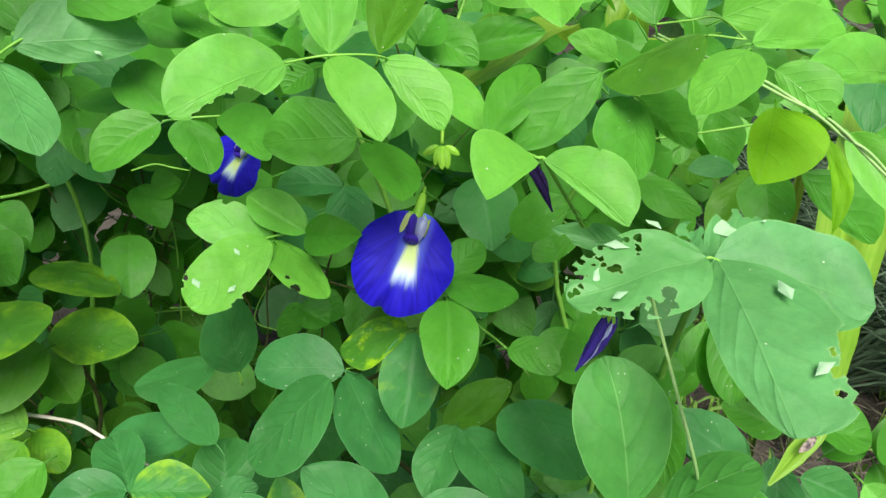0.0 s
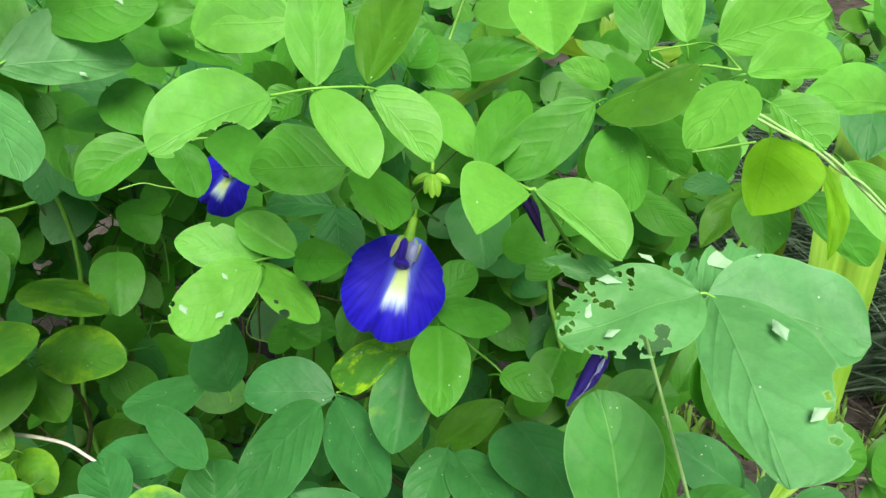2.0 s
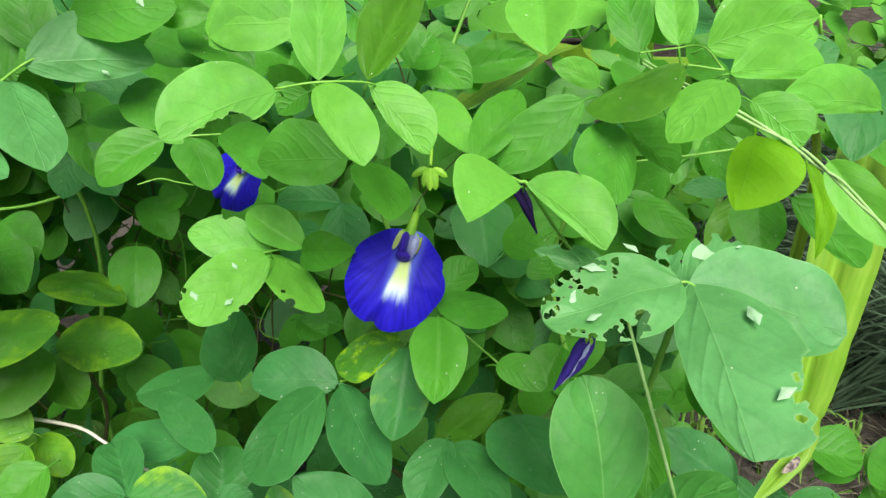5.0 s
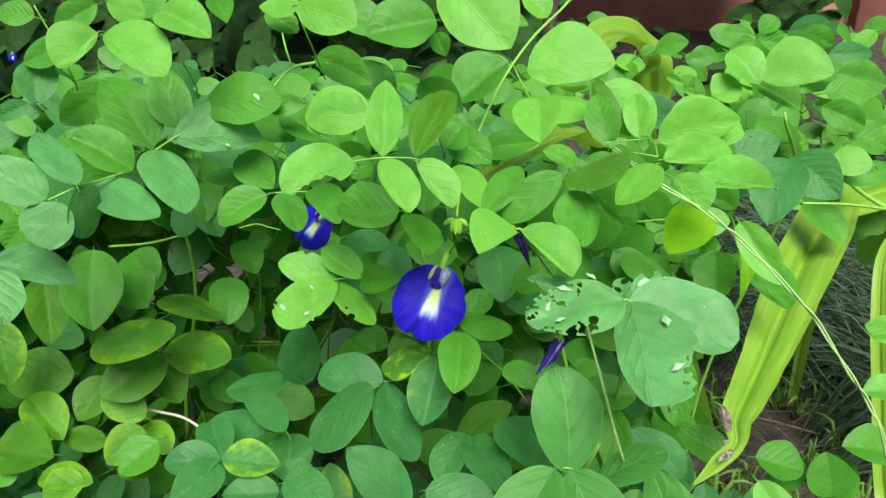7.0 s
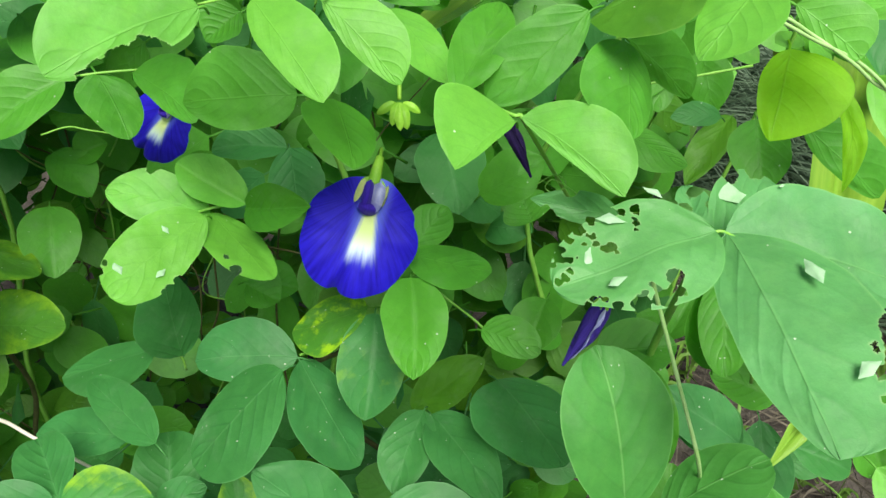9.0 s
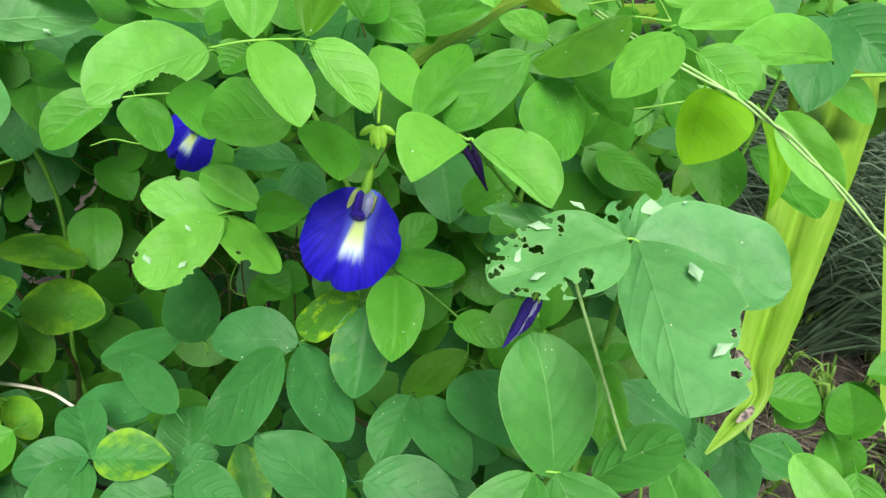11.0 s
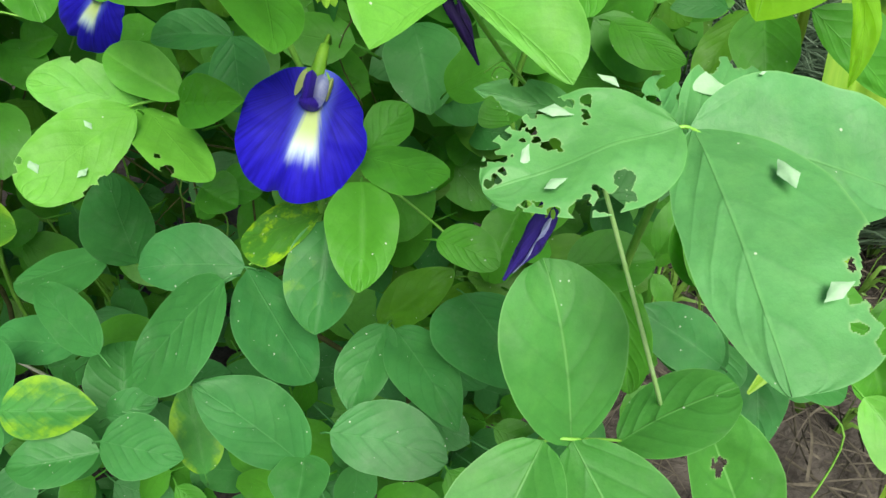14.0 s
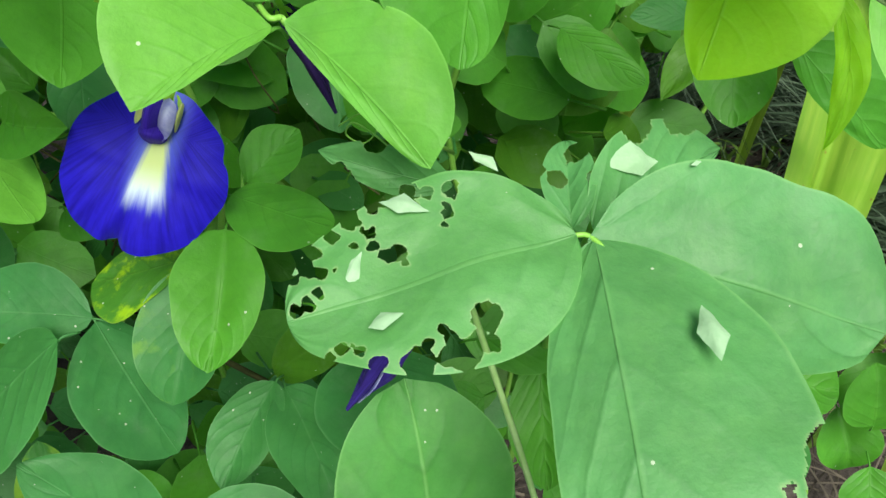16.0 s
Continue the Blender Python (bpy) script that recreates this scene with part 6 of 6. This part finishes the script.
def scrap(at, along, face, length, label="pale green flake of leaf stuck to a leaflet", flare=0.0):
    """A small pale flake with four corners, bulging and torn at one end."""
    at, d, n = Vector(at), Vector(along), Vector(face).normalized()
    d = (d - n * d.dot(n)).normalized()
    s = n.cross(d)
    serial[0] += 1
    rng = random.Random(serial[0])
    w = rng.uniform(0.23, 0.32)
    a, b, c, e = (-0.5, 0.0), (rng.uniform(-0.1, 0.15), w), (0.5, rng.uniform(-0.1, 0.1)), (rng.uniform(-0.25, 0.1) + flare, -w * rng.uniform(0.5, 0.9))
    bm = bmesh.new()
    bm.loops.layers.uv.new("leaf")
    steps = 10
    rows = []
    for i in range(steps + 1):
        row = []
        for j in range(steps + 1):
            u, v = i / steps, j / steps
            x, y = ((1 - u) * (1 - v) * p + u * (1 - v) * q + u * v * r + (1 - u) * v * t for p, q, r, t in zip(a, b, c, e))
            wob = 1 + 0.10 * noise.noise(Vector((x * 5, y * 5, serial[0])))
            lift = 0.10 * (1 - (2 * u - 1) ** 2) * (1 - (2 * v - 1) ** 2) + 0.05 * abs(y) / w + 0.05
            row.append(bm.verts.new(at + (d * (x * wob) + s * (y * wob) + n * lift) * length))
        rows.append(row)
    for p, q in zip(rows, rows[1:]):
        for j in range(steps):
            bm.faces.new((p[j], q[j], q[j + 1], p[j + 1]))
    tagged(part("leaf_scrap", bm, LEAF["flake"]), label, "leaf scrap", "pale flakes")


flower((-0.0117, 0.2805, 0.6494), (0.12, -0.84, 0.53), (0.29, 0.50, 0.82), 0.0423, 0.0448, "open deep blue butterfly pea flower with a white throat", 1)
flower((-0.0967, 0.3383, 0.6679), (-0.30, -0.88, 0.30), (0.65, 0.42, 0.63), 0.0284, 0.0306, "half-hidden blue butterfly pea flower behind leaflets", 2)
flower((-0.4263, 0.5406, 0.7356), (0.59, -0.79, 0.16), (0.1, 0.1, 1.0), 0.0070, 0.0080, "small far blue flower among leaves", 3)
wilted((0.0618, 0.2127, 0.6721), (0.0508, 0.2057, 0.6538), (-0.10, -0.78, 0.61), 0.0049, "wilted dark violet flower hanging under a chewed leaf")
wilted((0.0362, 0.2607, 0.7068), (0.0461, 0.2529, 0.6882), (-0.04, -0.89, 0.46), 0.0036, "wilted dark flower drooping below lime leaflets", WITHERED)
bud((0.0062, 0.2627, 0.7065), (0.05, 0.51, 0.86), (0.08, -0.91, 0.42), "small pale green flower bud with bracts")
scrap((0.1047, 0.1922, 0.6950), (-0.03, -1.00, -0.04), (-0.20, -0.06, 0.98), 0.0096)
scrap((0.0619, 0.2162, 0.6953), (0.98, -0.19, -0.04), (0.06, -0.27, 0.96), 0.0079, flare=0.15)
scrap((0.0543, 0.2067, 0.6906), (-0.38, -0.84, -0.38), (0.06, -0.46, 0.89), 0.0068)
scrap((0.0604, 0.1969, 0.6902), (0.95, 0.29, 0.14), (-0.12, -0.18, 0.98), 0.0056)
scrap((0.1020, 0.2397, 0.6871), (0.87, 0.43, -0.25), (0.39, -0.48, 0.78), 0.0134, flare=0.15)
scrap((0.1083, 0.2224, 0.7006), (0.95, 0.30, 0.05), (0.14, -0.60, 0.79), 0.0020)
scrap((0.1069, 0.1645, 0.6897), (0.84, 0.43, 0.33), (-0.24, -0.25, 0.94), 0.0069)
scrap((-0.0954, 0.2656, 0.6497), (0.57, -0.58, -0.58), (0.31, -0.52, 0.80), 0.0057)
scrap((-0.0931, 0.3073, 0.6616), (0.95, 0.28, -0.15), (0.28, -0.64, 0.72), 0.0065)
scrap((-0.1390, 0.3228, 0.7276), (0.65, 0.19, -0.73), (0.53, -0.83, 0.18), 0.0037)
scrap((-0.0820, 0.2683, 0.6449), (0.64, 0.74, 0.19), (0.43, -0.54, 0.73), 0.0048)
scrap((-0.0822, 0.2823, 0.6543), (0.57, -0.44, -0.69), (0.47, -0.50, 0.72), 0.0040)
scrap((-0.1200, 0.3298, 0.7560), (0.71, -0.36, -0.60), (0.01, -0.86, 0.52), 0.0063)
scrap((0.0745, 0.2245, 0.6985), (0.75, -0.35, -0.45), (0.1, -0.5, 0.86), 0.0058)


# ---- strap leaves of the neighbouring plant ----
def strap(parent, points, halves, face, name="blade", fold=0.35, label=""):
    """A long channelled blade through the points, with its half-widths."""
    line = spline(points, 8)
    n = len(line)
    face = Vector(face)
    bm = bmesh.new()
    uvl = bm.loops.layers.uv.new("leaf")
    rows = []
    for i, p in enumerate(line):
        t = i / (n - 1) * (len(halves) - 1)
        k = min(int(t), len(halves) - 2)
        h = halves[k] + (halves[k + 1] - halves[k]) * (t - k)
        d = (line[min(i + 1, n - 1)] - line[max(i - 1, 0)]).normalized()
        s = d.cross(face).normalized()
        f = s.cross(d)
        row = []
        for j in range(-8, 9):
            u = j / 8
            z = fold * h * (abs(u) ** 1.15 - 0.4) - 0.42 * h * math.exp(-((u - 0.08) / 0.17) ** 2) + 0.03 * h * math.sin(u * 9) + 0.03 * h * noise.noise(Vector((u * 3, i * 0.15, 2)))
            row.append((bm.verts.new(p + s * (u * h * (1 + 0.03 * noise.noise(Vector((i * 0.3, u, 1))))) + f * z), (u, i / 10)))
        rows.append(row)
    for a, b in zip(rows, rows[1:]):
        for j in range(16):
            q = [a[j], a[j + 1], b[j + 1], b[j]]
            fc = bm.faces.new([k[0] for k in q])
            for lp, k in zip(fc.loops, q):
                lp[uvl].uv = k[1]
    return part(name, bm, STRAP, parent, label)


PLANT = thing("strap_leaf_plant", (0.60, 0.95, 0.0), "plant with long yellow-green strap leaves, torn and withered at the tip", "plant")
strap(PLANT, [(1, 1, 0), (0.95, 0.95, 0.35), (0.66, 0.74, 0.62), (0.3079, 0.5357, 0.6228), (0.2849, 0.5031, 0.6368), (0.2594, 0.447, 0.6346), (0.2303, 0.394, 0.623), (0.2088, 0.3523, 0.6103), (0.1899, 0.315, 0.599), (0.1753, 0.2866, 0.5935), (0.1659, 0.2683, 0.5889), (0.1639, 0.2552, 0.5816), (0.1518, 0.2447, 0.5746), (0.1387, 0.2344, 0.5681)], [0.012, 0.014, 0.018, 0.0185, 0.019, 0.02, 0.0195, 0.0168, 0.0132, 0.0112, 0.0092, 0.0046, 0.0042, 0.0006], (-0.25, -0.75, 0.6), fold=0.38, label="broad channelled yellow-green blade")
strap(PLANT, [(0.41, 0.42, 0.0), (0.40, 0.42, 0.2), (0.3306, 0.3697, 0.3944), (0.3209, 0.3910, 0.4419), (0.3167, 0.4205, 0.5052), (0.3136, 0.4465, 0.5605), (0.3191, 0.4749, 0.5956), (0.3444, 0.5168, 0.6073)], [0.006, 0.006, 0.006, 0.0062, 0.0062, 0.006, 0.005, 0.003], (-0.3, -0.9, 0.3))
strap(PLANT, [(0.52, 1.1, 0.0), (0.40, 0.86, 0.5), (0.1187, 0.5930, 0.6463), (0.0675, 0.4768, 0.6936), (0.0273, 0.4048, 0.6920), (0.0023, 0.3762, 0.6852)], [0.01, 0.012, 0.012, 0.011, 0.008, 0.002], (-0.1, -0.6, 0.8))
strap(PLANT, [(0.36, 1.0, 0.0), (0.1569, 0.6566, 0.5845), (0.1535, 0.6471, 0.6810), (0.1417, 0.6167, 0.7358), (0.1069, 0.5760, 0.7525), (0.0884, 0.5249, 0.7425)], [0.012, 0.016, 0.018, 0.019, 0.020, 0.019, 0.004], (-0.1, -0.6, 0.8))
for a, b, size in (((0.1557, 0.2673, 0.5980), (0.1604, 0.2583, 0.5871), 0.0030), ((0.1605, 0.2486, 0.5824), (0.1515, 0.2421, 0.5794), 0.0018), ((0.1561, 0.2521, 0.5858), (0.1584, 0.2512, 0.5844), 0.0014)):
    bm = bmesh.new()
    bm.loops.layers.uv.new("leaf")
    add_leaf(bm, a, b, (-0.1, -0.9, 0.45), size, size * 0.8, random.Random(int(size * 1e4)), 0.08, 20, 40, 14, ((0.2, 0.25, 0.12), (0.7, -0.3, 0.16), (0.85, 0.2, 0.1)), ripple=3.0)
    part("withered_patch", bm, SCAR, PLANT, "brown and grey withered patch")
adopt(PLANT)


for vine in (MAIN, LEFT, YELLOW, UPPER, FAR, LOW, BEAN, BEAN_LOW, SIDE):
    adopt(vine)
